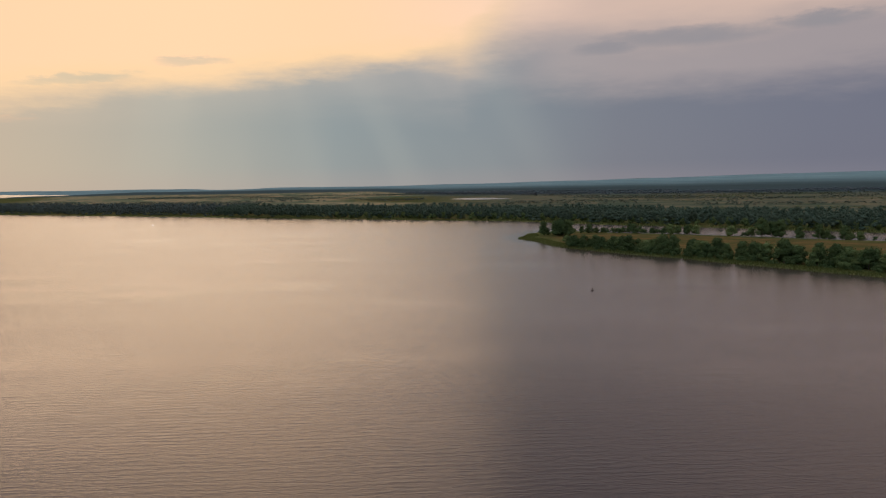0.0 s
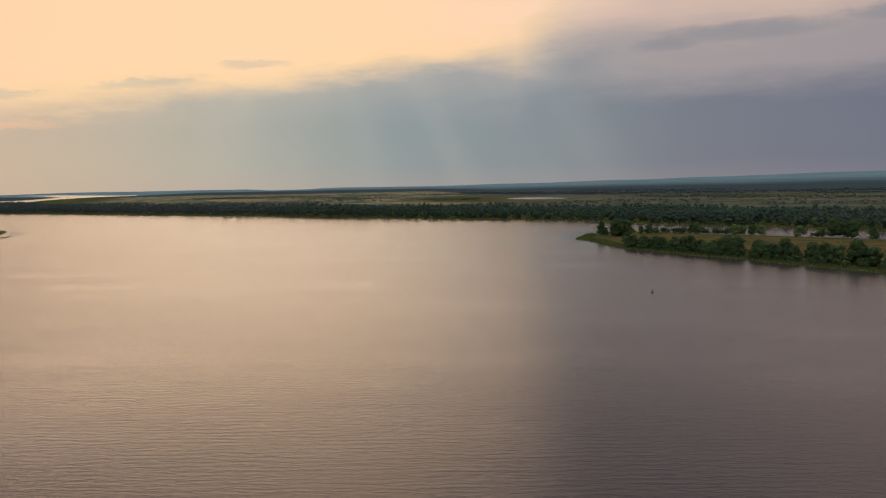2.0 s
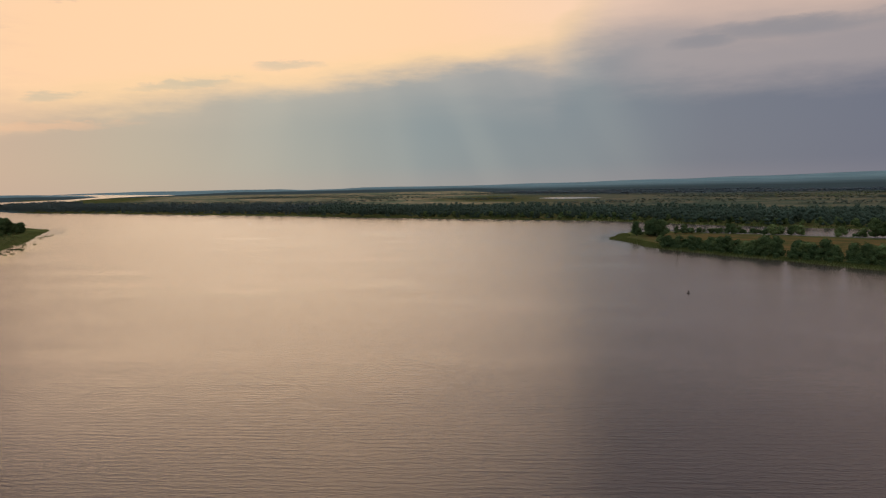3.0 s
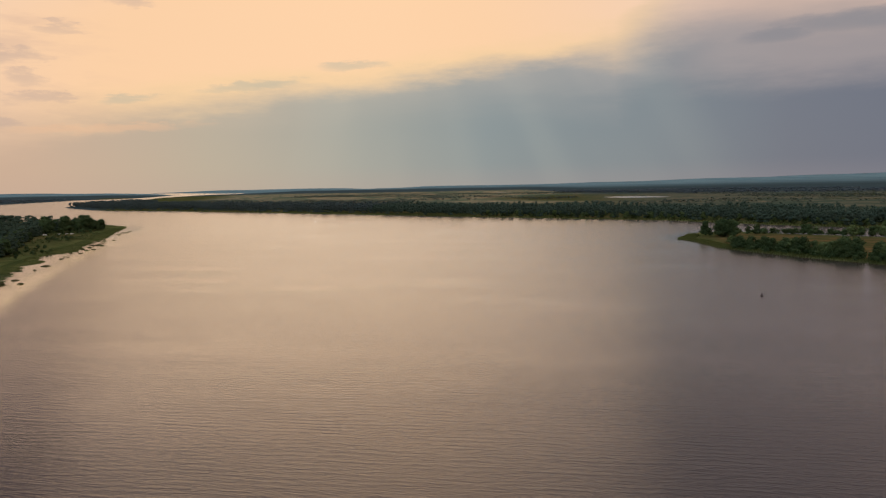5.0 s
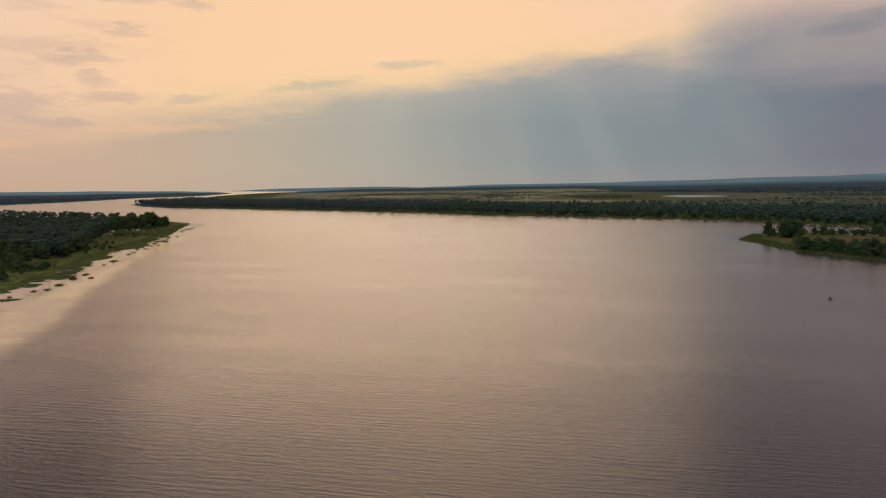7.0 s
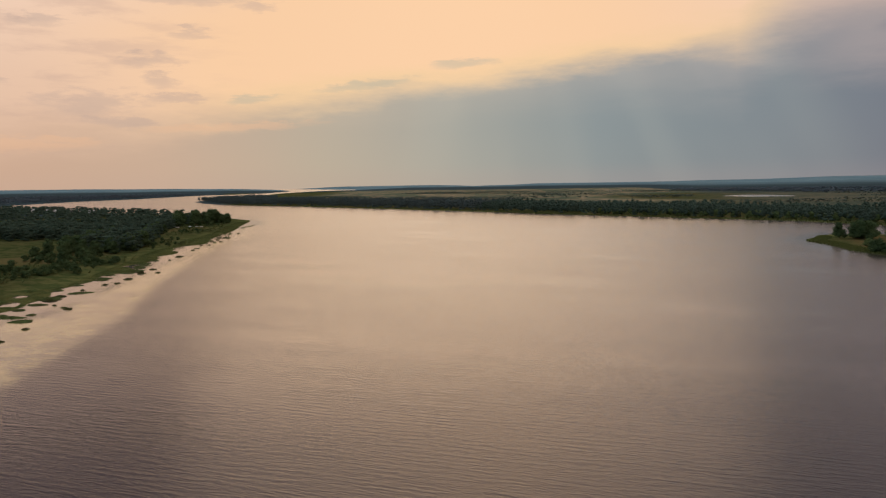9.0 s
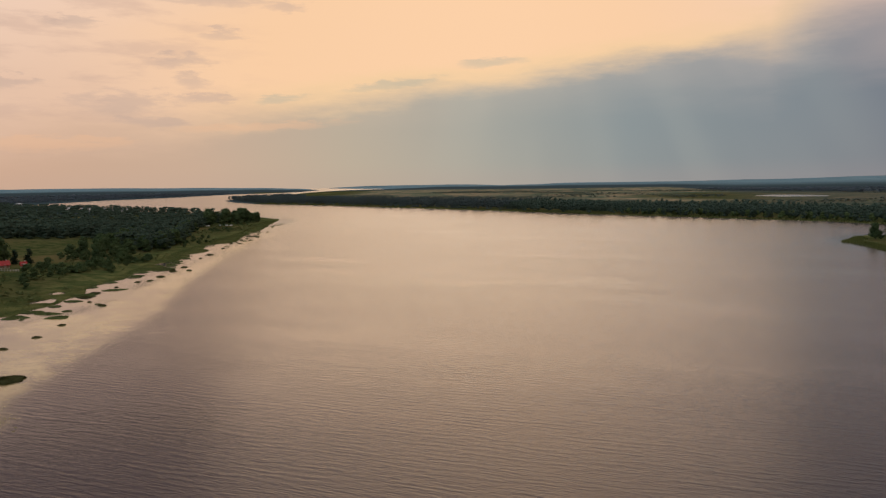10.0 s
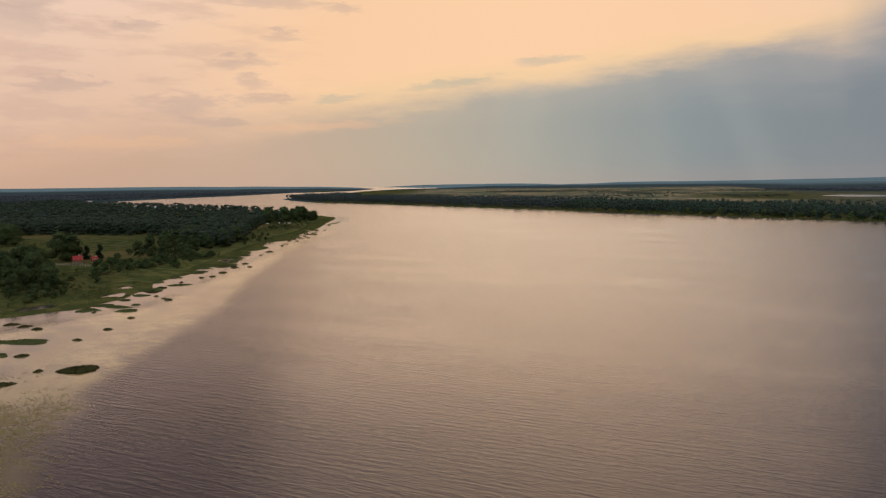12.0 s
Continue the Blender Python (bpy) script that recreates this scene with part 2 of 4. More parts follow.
def ground_look(k, p):
    field, shore, far = attr(k, "field"), attr(k, "shore"), attr(k, "far")
    big = k.noise(where(k), 0.022, 4.0, 0.6)
    small = k.noise(where(k), 0.35, 4.0, 0.65)
    green = k.mix(k.step(big, 0.40, 0.60), (0.044, 0.058, 0.019), (0.080, 0.076, 0.028))
    green = k.mix(k.mul(k.step(small, 0.45, 0.7), 0.6), green, (0.030, 0.038, 0.013))
    dry = k.mix(k.step(small, 0.3, 0.7), (0.128, 0.094, 0.042), (0.090, 0.080, 0.030))
    mid = k.noise(stretched(k, 0.10, 0.16, 25), 1.0, 5.0, 0.7)
    green = k.mix(k.step(mid, 0.48, 0.57), green, (0.084, 0.082, 0.031))
    green = k.mix(k.mul(k.step(mid, 0.47, 0.40), 0.85), green, (0.034, 0.048, 0.017))
    base = k.mix(k.step(k.noise(where(k), 0.011, 3.0, 0.5), 0.52, 0.66), green, dry)
    strips = k.noise(stretched(k, 0.0022, 0.0062, 9), 1.0, 3.0, 0.6)
    crop = k.ramp(strips, (0.34, (0.075, 0.098, 0.065)), (0.41, (0.10, 0.115, 0.070)), (0.425, (0.27, 0.20, 0.12)), (0.455, (0.34, 0.24, 0.145)), (0.47, (0.085, 0.105, 0.068)),
                  (0.53, (0.10, 0.118, 0.072)), (0.545, (0.36, 0.26, 0.16)), (0.575, (0.25, 0.19, 0.11)), (0.59, (0.08, 0.10, 0.066)), (0.66, (0.20, 0.165, 0.10)))
    base = k.mix(field, base, crop)
    # strips of wet meadow, their colours greyed for haze
    wet = k.ramp(k.noise(stretched(k, 0.0032, 0.014, 8), 1.0, 6.0, 0.68), (0.32, (0.045, 0.064, 0.046)), (0.46, (0.066, 0.080, 0.054)), (0.53, (0.165, 0.130, 0.085)),
                 (0.57, (0.062, 0.078, 0.052)), (0.66, (0.12, 0.10, 0.068)), (0.75, (0.048, 0.064, 0.046)))
    base = k.mix(attr(k, "marsh"), base, wet)
    base = k.mix(shore, base, k.mix(k.step(mid, 0.42, 0.60), (0.056, 0.070, 0.024), (0.118, 0.114, 0.040)))
    swath = k.noise(stretched(k, 0.035, 0.09, 35), 1.0, 5.0, 0.65)
    hay = k.mix(k.step(swath, 0.40, 0.60), (0.135, 0.085, 0.036), (0.058, 0.062, 0.024))
    hay = k.mix(k.mul(k.step(small, 0.5, 0.75), 0.5), hay, (0.045, 0.042, 0.018))
    base = k.mix(attr(k, "dry"), base, hay)
    # distant woodland and hills, with blue haze put into their colours
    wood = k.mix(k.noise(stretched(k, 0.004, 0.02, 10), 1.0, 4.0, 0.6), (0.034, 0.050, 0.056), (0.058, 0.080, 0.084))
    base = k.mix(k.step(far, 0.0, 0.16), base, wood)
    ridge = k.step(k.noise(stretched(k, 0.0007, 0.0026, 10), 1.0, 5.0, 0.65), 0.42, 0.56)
    hazed_hill = k.mix(ridge, (0.105, 0.170, 0.195), (0.165, 0.240, 0.262))
    base = k.mix(k.step(far, 0.55, 1.0), base, hazed_hill)
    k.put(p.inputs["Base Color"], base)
    p.inputs["Roughness"].default_value = 0.95
    p.inputs["Specular IOR Level"].default_value = 0.0
    bump = k.add("ShaderNodeBump")
    bump.inputs["Strength"].default_value = 0.6
    bump.inputs["Distance"].default_value = 0.5
    k.put(bump.inputs["Height"], small)
    k.tree.links.new(bump.outputs[0], p.inputs["Normal"])


M_ground = material("meadow_ground", ground_look)


def foliage(name, dark, light, joined=False):
    def build(k, p):
        leaf = k.add("ShaderNodeNewGeometry").outputs["Random Per Island"]
        tone = attr(k, "tone") if joined else k.add("ShaderNodeObjectInfo").outputs["Random"]
        c = k.mix(k.mul(k.add_(leaf, tone), 0.5), dark, light)
        bough = k.noise(where(k), 0.5, 2.0, 0.5)
        c = k.mix(k.mul(k.step(bough, 0.48, 0.64), 0.6), c, light)
        c = k.mix(k.mul(k.step(bough, 0.46, 0.32), 0.5), c, dark)
        grain = k.noise(where(k), 1.7, 3.0, 0.6)
        c = k.mix(k.mul(grain, 0.35), c, dark)
        k.put(p.inputs["Base Color"], c)
        p.inputs["Roughness"].default_value = 0.75
        p.inputs["Specular IOR Level"].default_value = 0.04
        thin = k.add("ShaderNodeBsdfTranslucent")
        k.put(thin.inputs[0], k.mix(0.5, c, light))
        both = k.add("ShaderNodeMixShader")
        both.inputs[0].default_value = 0.32
        out = [n for n in k.tree.nodes if n.type == "OUTPUT_MATERIAL"][0]
        k.tree.links.new(p.outputs[0], both.inputs[1])
        k.tree.links.new(thin.outputs[0], both.inputs[2])
        k.tree.links.new(both.outputs[0], out.inputs[0])
    return material(name, build)


M_leaf = foliage("alder_leaves", (0.030, 0.056, 0.025), (0.105, 0.150, 0.062))
M_willow = foliage("willow_leaves", (0.050, 0.085, 0.036), (0.17, 0.220, 0.088))
M_spruce = foliage("spruce_needles", (0.016, 0.032, 0.022), (0.036, 0.058, 0.034))
M_forest = foliage("forest_canopy", (0.036, 0.062, 0.046), (0.078, 0.112, 0.076), joined=True)
# distance haze put into the leaf colours of these three woods: paler and bluer
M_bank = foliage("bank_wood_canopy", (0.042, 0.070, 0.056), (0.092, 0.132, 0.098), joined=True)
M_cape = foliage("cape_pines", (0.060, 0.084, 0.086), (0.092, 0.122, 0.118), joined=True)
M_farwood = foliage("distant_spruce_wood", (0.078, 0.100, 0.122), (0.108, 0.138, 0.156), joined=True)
M_reed = foliage("green_reeds", (0.062, 0.084, 0.028), (0.150, 0.172, 0.060), joined=True)
M_sedge = foliage("dark_sedge", (0.042, 0.046, 0.018), (0.092, 0.09, 0.034))
M_scrub = foliage("willow_scrub", (0.056, 0.078, 0.028), (0.14, 0.16, 0.058), joined=True)
# far hedges, paler and bluer than near leaves: haze in the base colour
M_grove = foliage("hedge_leaves", (0.075, 0.098, 0.082), (0.125, 0.145, 0.108), joined=True)
M_weed = foliage("floating_weed", (0.22, 0.185, 0.075), (0.38, 0.31, 0.14))


def plain(name, a, b, scale, rough=0.7, metal=0.0):
    def build(k, p):
        n = k.noise(where(k), scale, 4.0, 0.6)
        k.put(p.inputs["Base Color"], k.mix(n, a, b))
        p.inputs["Roughness"].default_value = rough
        p.inputs["Metallic"].default_value = metal
    return material(name, build)


M_bark = plain("grey_bark", (0.07, 0.055, 0.04), (0.14, 0.12, 0.095), 2.5, 0.9)
M_roof = plain("red_roof_metal", (0.26, 0.022, 0.022), (0.38, 0.045, 0.04), 0.8, 0.9)
M_roof_grey = plain("pale_roof_sheet", (0.34, 0.33, 0.32), (0.52, 0.50, 0.47), 0.8, 0.6)
M_wall = plain("log_wall", (0.16, 0.10, 0.06), (0.27, 0.18, 0.11), 1.2, 0.85)
M_plaster = plain("pale_plaster", (0.55, 0.52, 0.47), (0.72, 0.69, 0.62), 0.7, 0.85)
M_white = plain("white_paint", (0.66, 0.65, 0.62), (0.82, 0.81, 0.78), 1.5, 0.6)
M_pane = plain("window_glass", (0.02, 0.025, 0.03), (0.04, 0.045, 0.05), 1.0, 0.1)
M_post = plain("weathered_board", (0.30, 0.28, 0.25), (0.48, 0.45, 0.40), 2.0, 0.9)
M_buoy = plain("dark_red_buoy_paint", (0.022, 0.012, 0.012), (0.045, 0.018, 0.016), 3.0, 0.5)
M_steel = plain("dull_steel", (0.05, 0.05, 0.05), (0.10, 0.10, 0.10), 3.0, 0.5, 0.6)

# ------------------------------------------------------------------ plan of the land
# shores, in metres east and north of the first viewpoint
NORTH = np.array([(-1238, 1477), (-1090, 1340), (-946, 1242), (-760, 1180), (-464, 1043), (-310, 974), (-202, 915), (-66, 852), (78, 788),
                  (175, 692), (255, 634), (346, 554), (520, 420), (900, 200), (1800, -400), (9000, -2500), (9000, 9000), (-1200, 9000),
                  (-1500, 4300), (-1900, 3640), (-1800, 3400), (-1900, 3150), (-1730, 2600), (-1560, 2250), (-1420, 1900), (-1330, 1680)], float)
SPIT = np.array([(60, 548), (75, 478), (110, 424), (142, 384), (168, 348), (194, 312), (235, 263), (325, 174), (520, 112), (520, 260),
                 (400, 400), (310, 482), (269, 512), (200, 566), (146, 598), (111, 622), (86, 618), (68, 584)], float)
WEST = np.array([(-300, -900), (-250, 20), (-246, 139), (-243, 150), (-241, 168), (-244, 187), (-256, 220), (-271, 246), (-289, 292), (-300, 312),
                 (-325, 354), (-345, 388), (-372, 444), (-410, 522), (-500, 684), (-530, 735), (-620, 790), (-760, 850), (-920, 905), (-1100, 960),
                 (-1320, 1015), (-1480, 1110), (-1576, 1223), (-1640, 1380), (-1693, 1516), (-1719, 1774), (-1884, 2306), (-1826, 2420),
                 (-1860, 2700), (-2127, 3331), (-2700, 4050), (-3600, 4600), (-9000, 5200), (-9000, -9000), (-300, -9000)], float)
FARTHER = np.array([(-1500, 4300), (-1900, 3700), (-2060, 3740), (-2400, 4040), (-2800, 4360), (-3600, 4750), (-9000, 6000), (-9000, 9000), (-1200, 9000)], float)
# weedy shallows off the western marsh
SHALLOWS = np.array([(-112, 40), (-98, 58), (-113, 74), (-130, 93), (-144, 103), (-153, 121), (-167, 149), (-185, 185), (-225, 239), (-282, 335), (-363, 475), (-463, 650),
                     (-482, 660), (-385, 490), (-300, 330), (-250, 235), (-222, 180), (-225, 130), (-215, 60), (-170, 30)], float)
POND = np.array([(16, 1800), (60, 1895), (120, 1880), (178, 1775), (150, 1725), (70, 1715)], float)


def inside(px, py, poly):
    """Signed distance to a closed outline, positive inside."""
    q = np.roll(poly, -1, 0)
    best = np.full(px.shape, 1e18)
    odd = np.zeros(px.shape, bool)
    for (ax, ay), (bx, by) in zip(poly, q):
        ex, ey = bx - ax, by - ay
        s = np.clip(((px - ax) * ex + (py - ay) * ey) / (ex * ex + ey * ey), 0, 1)
        best = np.minimum(best, (px - ax - s * ex) ** 2 + (py - ay - s * ey) ** 2)
        if ay != by:
            odd ^= ((ay > py) != (by > py)) & (px < ex * (py - ay) / ey + ax)
    return np.where(odd, 1.0, -1.0) * np.sqrt(best)


def hashed(ix, iy, seed):
    v = np.sin(ix * 127.1 + iy * 311.7 + seed * 74.7) * 43758.5453
    return v - np.floor(v)


def rough(px, py, size, seed=0, octaves=3):
    """Smooth noise of about -1 to 1 with features of that size in metres."""
    total, amp, norm = 0.0, 1.0, 0.0
    for o in range(octaves):
        u, v = px / size, py / size
        ix, iy = np.floor(u), np.floor(v)
        fu, fv = u - ix, v - iy
        fu, fv = fu * fu * (3 - 2 * fu), fv * fv * (3 - 2 * fv)
        a, b = hashed(ix, iy, seed + o), hashed(ix + 1, iy, seed + o)
        c, d = hashed(ix, iy + 1, seed + o), hashed(ix + 1, iy + 1, seed + o)
        total = total + amp * ((a + (b - a) * fu) + ((c + (d - c) * fu) - (a + (b - a) * fu)) * fv)
        norm, amp, size = norm + amp, amp * 0.5, size * 0.5
    return total / norm * 2 - 1


def ramp01(v, lo, hi):
    s = np.clip((v - lo) / (hi - lo), 0, 1)
    return s * s * (3 - 2 * s)


def land(px, py):
    """Metres inland (positive) or out on the water (negative), with a ragged bank."""
    px, py = np.asarray(px, float), np.asarray(py, float)
    n, s, w, f = (inside(px, py, o) for o in (NORTH, SPIT, WEST, FARTHER))
    n = n + rough(px, py, 60, 1) * 5
    s = s + rough(px, py, 22, 2) * 4
    near = ramp01(np.hypot(px, py), 900, 500)
    w = w + rough(px, py, 34, 3, 3) * (4 + 7 * near) + rough(px, py, 21, 13, 2) * 8 * near * ramp01(np.abs(w), 42, 18)
    w = w - 26 * ramp01(rough(px, py, 15, 17, 2), 0.34, 0.55) * ramp01(np.hypot(px, py), 400, 300) * ramp01(w, 2, 8) * ramp01(w, 34, 22)
    d = np.maximum(np.maximum(n, s), np.maximum(w, f + rough(px, py, 90, 4) * 12))
    return np.minimum(d, -(inside(px, py, POND) + rough(px, py, 25, 5) * 3))


def height(px, py, d):
    r, a = np.hypot(px, py), np.degrees(np.arctan2(px, py))
    z = np.clip(d * 0.09, -2.5, 0.45) + ramp01(d, 5, 60) * (0.5 + 0.5 * rough(px, py, 80, 6))
    rise = 13 + 38 * ramp01(a, -8, 24) + 8 * ramp01(a, -35, -60) + 5 * rough(a * 10, a * 0, 60, 7) + 24 * ramp01(a, 18, 33)
    return z + ramp01(r, 2600, 4850) * rise * np.clip(d / 300, 0, 1) + ramp01(r, 1500, 3500) * 4 * np.clip(d / 300, 0, 1) * rough(px, py, 700, 8)


# ------------------------------------------------------------------ mesh helpers


def grid_mesh(name, verts, rows, cols, closed=False):
    idx = np.arange(rows * cols).reshape(rows, cols)
    if closed:
        idx = np.concatenate([idx, idx[:, :1]], 1)
    quads = np.stack([idx[:-1, :-1], idx[:-1, 1:], idx[1:, 1:], idx[1:, :-1]], -1).reshape(-1, 4)
    return raw_mesh(name, verts, quads)


def raw_mesh(name, verts, faces, smooth=False):
    """Mesh from arrays of corners and of faces that all have the same number of sides."""
    me = bpy.data.meshes.new(name)
    faces = np.ascontiguousarray(faces, np.int32)
    n, sides = faces.shape
    me.vertices.add(len(verts))
    me.vertices.foreach_set("co", np.ascontiguousarray(verts, np.float32).ravel())
    me.loops.add(n * sides)
    me.loops.foreach_set("vertex_index", faces.ravel())
    me.polygons.add(n)
    me.polygons.foreach_set("loop_start", np.arange(0, n * sides, sides, dtype=np.int32))
    me.polygons.foreach_set("use_smooth", np.full(n, smooth))
    me.update(calc_edges=True)
    return me


def set_attr(me, name, values):
    at = me.attributes.new(name, "FLOAT", "POINT")
    at.data.foreach_set("value", np.ascontiguousarray(values, np.float32))


def part(name, data, mat, parent=None, label=""):
    """A mesh object from a bmesh or a mesh, under a thing where one is given."""
    if isinstance(data, bmesh.types.BMesh):
        me = bpy.data.meshes.new(name)
        data.to_mesh(me)
        data.free()
    else:
        me = data
    if not me.materials:
        me.materials.append(mat)
    ob = new(name, me)
    ob.parent = parent
    return tagged(ob, label) if label else ob


def block(bm, x0, x1, y0, y1, z0, z1, bevel=0.0):
    r = bmesh.ops.create_cube(bm, size=1.0, matrix=Matrix.LocRotScale(((x0 + x1) / 2, (y0 + y1) / 2, (z0 + z1) / 2), None, (x1 - x0, y1 - y0, z1 - z0)))
    if bevel:
        edges = list({e for v in r["verts"] for e in v.link_edges})
        bmesh.ops.bevel(bm, geom=edges, offset=bevel, segments=1, affect="EDGES")


def tube(bm, a, b, ra, rb, sides=6):
    a, b = Vector(a), Vector(b)
    m = Matrix.Translation((a + b) / 2) @ (b - a).to_track_quat("Z", "Y").to_matrix().to_4x4()
    bmesh.ops.create_cone(bm, cap_ends=True, segments=sides, radius1=ra, radius2=rb, depth=(b - a).length, matrix=m)


# ------------------------------------------------------------------ ground and water
def around():
    """Bearings all round, finest over the river and its banks."""
    return np.concatenate([np.arange(-64, 36, 0.2), np.arange(36, 296, 4.0)])


def make_ground():
    a = np.radians(around())
    inv = np.concatenate([np.linspace(1 / 60, 1 / 130, 40)[:-1], np.linspace(1 / 130, 1 / 1000, 270)[:-1], np.linspace(1 / 1000, 1 / 6500, 110)])
    r = np.concatenate([[0.5, 25], 1 / inv])
    R, A = np.meshgrid(r, a, indexing="ij")
    px, py = R * np.sin(A), R * np.cos(A)
    d = land(px, py)
    z = height(px, py, d)
    me = grid_mesh("ground", np.stack([px, py, z], -1).reshape(-1, 3), len(r), len(a), closed=True)
    bearing = np.degrees(A)
    bearing = np.where(bearing > 180, bearing - 360, bearing)
    field = ramp01(d, 180, 330) * ramp01(inside(px, py, NORTH), 150, 300)
    field *= ramp01(R, 1150, 1500) * (1 - 0.82 * ramp01(bearing, -3, 8))
    set_attr(me, "field", field.ravel())
    set_attr(me, "dry", (ramp01(inside(px, py, SPIT) + rough(px, py, 15, 19) * 4, 17, 25) * ramp01(R, 800, 700)).ravel())
    set_attr(me, "marsh", (ramp01(inside(px, py, NORTH), 120, 200) * ramp01(bearing, -4, 6)).ravel())
    set_attr(me, "shore", (ramp01(d, 16 + 22 * ramp01(bearing, -20, -30) * (1 + rough(px, py, 30, 15)), 5) * ramp01(R, 1500, 900)).ravel())
    # far: share of the woodland and haze colours, growing with distance
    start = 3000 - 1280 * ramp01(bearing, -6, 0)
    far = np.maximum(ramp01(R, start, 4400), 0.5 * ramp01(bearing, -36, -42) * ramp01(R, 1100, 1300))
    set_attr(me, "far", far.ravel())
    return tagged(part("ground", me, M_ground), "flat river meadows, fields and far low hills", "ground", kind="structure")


def make_water():
    a = np.radians(np.concatenate([np.arange(-70, 40, 0.6), np.arange(40, 290, 5.0)]))
    r = np.concatenate([[0.5, 20], 1 / np.linspace(1 / 40, 1 / 5600, 260)])
    R, A = np.meshgrid(r, a, indexing="ij")
    px, py = R * np.sin(A), R * np.cos(A)
    me = grid_mesh("water", np.stack([px, py, px * 0], -1).reshape(-1, 3), len(r), len(a), closed=True)
    w = -inside(px, py, WEST) + rough(px, py, 45, 11) * 14
    shallow = inside(px, py, SHALLOWS) + rough(px, py, 14, 16) * 3
    calm = np.maximum(ramp01(shallow, -4, 10), ramp01(w, 26, 8)) * ramp01(R, 1500, 700)
    calm = np.maximum(calm, ramp01(-inside(px, py, SPIT), 26, 4) * 0.7)
    set_attr(me, "calm", calm.ravel())
    # open: 0 near, 1 far off; drives the added mirroring of far water
    set_attr(me, "open", ramp01(1 / R, 1 / 125, 1 / 520).ravel())
    band = ramp01(shallow, -1, 6) * (0.55 + 0.45 * ramp01(shallow, 34, 12))
    set_attr(me, "film", np.maximum(band, 0.45 * ramp01(w, 4, 12) * ramp01(w, 30, 20)).ravel() * (ramp01(R, 1000, 600) * (0.3 + 0.7 * ramp01(R, 140, 205))).ravel())
    return tagged(part("water", me, M_water), "wide brown river with fine wind ripples", "water", kind="structure")


make_ground()
make_water()

# ------------------------------------------------------------------ trees
ICO = None


def icosphere():
    global ICO
    if ICO is None:
        bm = bmesh.new()
        bmesh.ops.create_icosphere(bm, subdivisions=1, radius=1.0)
        ICO = (np.array([v.co[:] for v in bm.verts]), np.array([[v.index for v in f.verts] for f in bm.faces]))
        bm.free()
    return ICO


def crown(rng, tall, wide, lobes, leaves, leaf, low=0.18, shape="round"):
    """Triangles of a crown: clumps of small leaf sprays round a few lobes, each on a dark core."""
    vs, fs, count = [], [], 0
    iv, jf = icosphere()
    for i in range(lobes):
        if shape == "cone":
            u = (i + 0.5) / lobes
            c = np.array([0, 0, tall * (low + (1 - low) * u)])
            rad = np.array([wide * 0.5 * (1.05 - u), wide * 0.5 * (1.05 - u), tall * 0.62 / lobes])
        elif shape == "tall":
            u = (i + 0.5) / lobes
            t = rng.uniform(0, 6.28)
            k = wide * 0.17 * math.sin(3.0 * u + 0.2)
            c = np.array([k * math.cos(t), k * math.sin(t), tall * (low + (0.94 - low) * u)])
            rad = np.array([wide * 0.36, wide * 0.36, tall * 0.15]) * rng.uniform(0.75, 1.1) * (1.1 - 0.55 * u)
        else:
            u = min(1.0, (i + rng.uniform(-0.3, 0.3)) / max(1, lobes - 1)) if i else 0.55
            u = max(0.0, u)
            t = rng.uniform(0, 6.28)
            k = wide * 0.31 * (1.0 - 0.75 * u ** 2) * (rng.uniform(0.7, 1.1) if i else 0)
            c = np.array([k * math.cos(t), k * math.sin(t), tall * (low + 0.11 + (0.74 - low) * u)])
            rad = np.array([wide * 0.25, wide * 0.25, tall * 0.19]) * rng.uniform(0.75, 1.2)
        core = c + iv * rad * 0.80 * rng.uniform(0.85, 1.1, (len(iv), 1))
        vs.append(core)
        fs.append(jf + count)
        count += len(iv)
        n = leaves // lobes
        d = rng.normal(size=(n, 3))
        d[:, 2] = np.abs(d[:, 2]) * 0.9 - 0.28
        d /= np.linalg.norm(d, axis=1)[:, None]
        p = c + d * rad * rng.uniform(0.82, 1.16, (n, 1))
        nrm = d + rng.normal(size=(n, 3)) * 0.45
        nrm /= np.linalg.norm(nrm, axis=1)[:, None]
        e1 = np.cross(nrm, rng.normal(size=(n, 3)))
        e1 /= np.linalg.norm(e1, axis=1)[:, None]
        e2 = np.cross(nrm, e1)
        s = leaf * rng.uniform(0.6, 1.35, (n, 1))
        quad = np.stack([p - e1 * s, p - e2 * s * 0.7, p + e1 * s, p + e2 * s * 0.8], 1).reshape(-1, 3)
        k = np.arange(n)[:, None] * 4 + count
        fs.append(np.concatenate([k + [0, 1, 2], k + [0, 2, 3]]))
        vs.append(quad)
        count += 4 * n
    return np.concatenate(vs), np.concatenate(fs)


def stem(rng, tall, girth, limbs=5, shape="round"):
    bm = bmesh.new()
    bend = Vector((rng.uniform(-0.3, 0.3), rng.uniform(-0.3, 0.3), tall * 0.42))
    tube(bm, (0, 0, -0.4), bend, girth, girth * 0.66)
    top = bend + Vector((rng.uniform(-0.2, 0.2), rng.uniform(-0.2, 0.2), tall * 0.36))
    tube(bm, bend, top, girth * 0.64, girth * 0.25)
    for i in range(limbs if shape == "round" else 0):
        t = 6.28 * i / limbs + rng.uniform(-0.4, 0.4)
        root = bend * rng.uniform(0.55, 1.0)
        tube(bm, root, root + Vector((math.cos(t) * tall * 0.2, math.sin(t) * tall * 0.2, tall * rng.uniform(0.16, 0.26))), girth * 0.35, girth * 0.12, 5)
    return bm


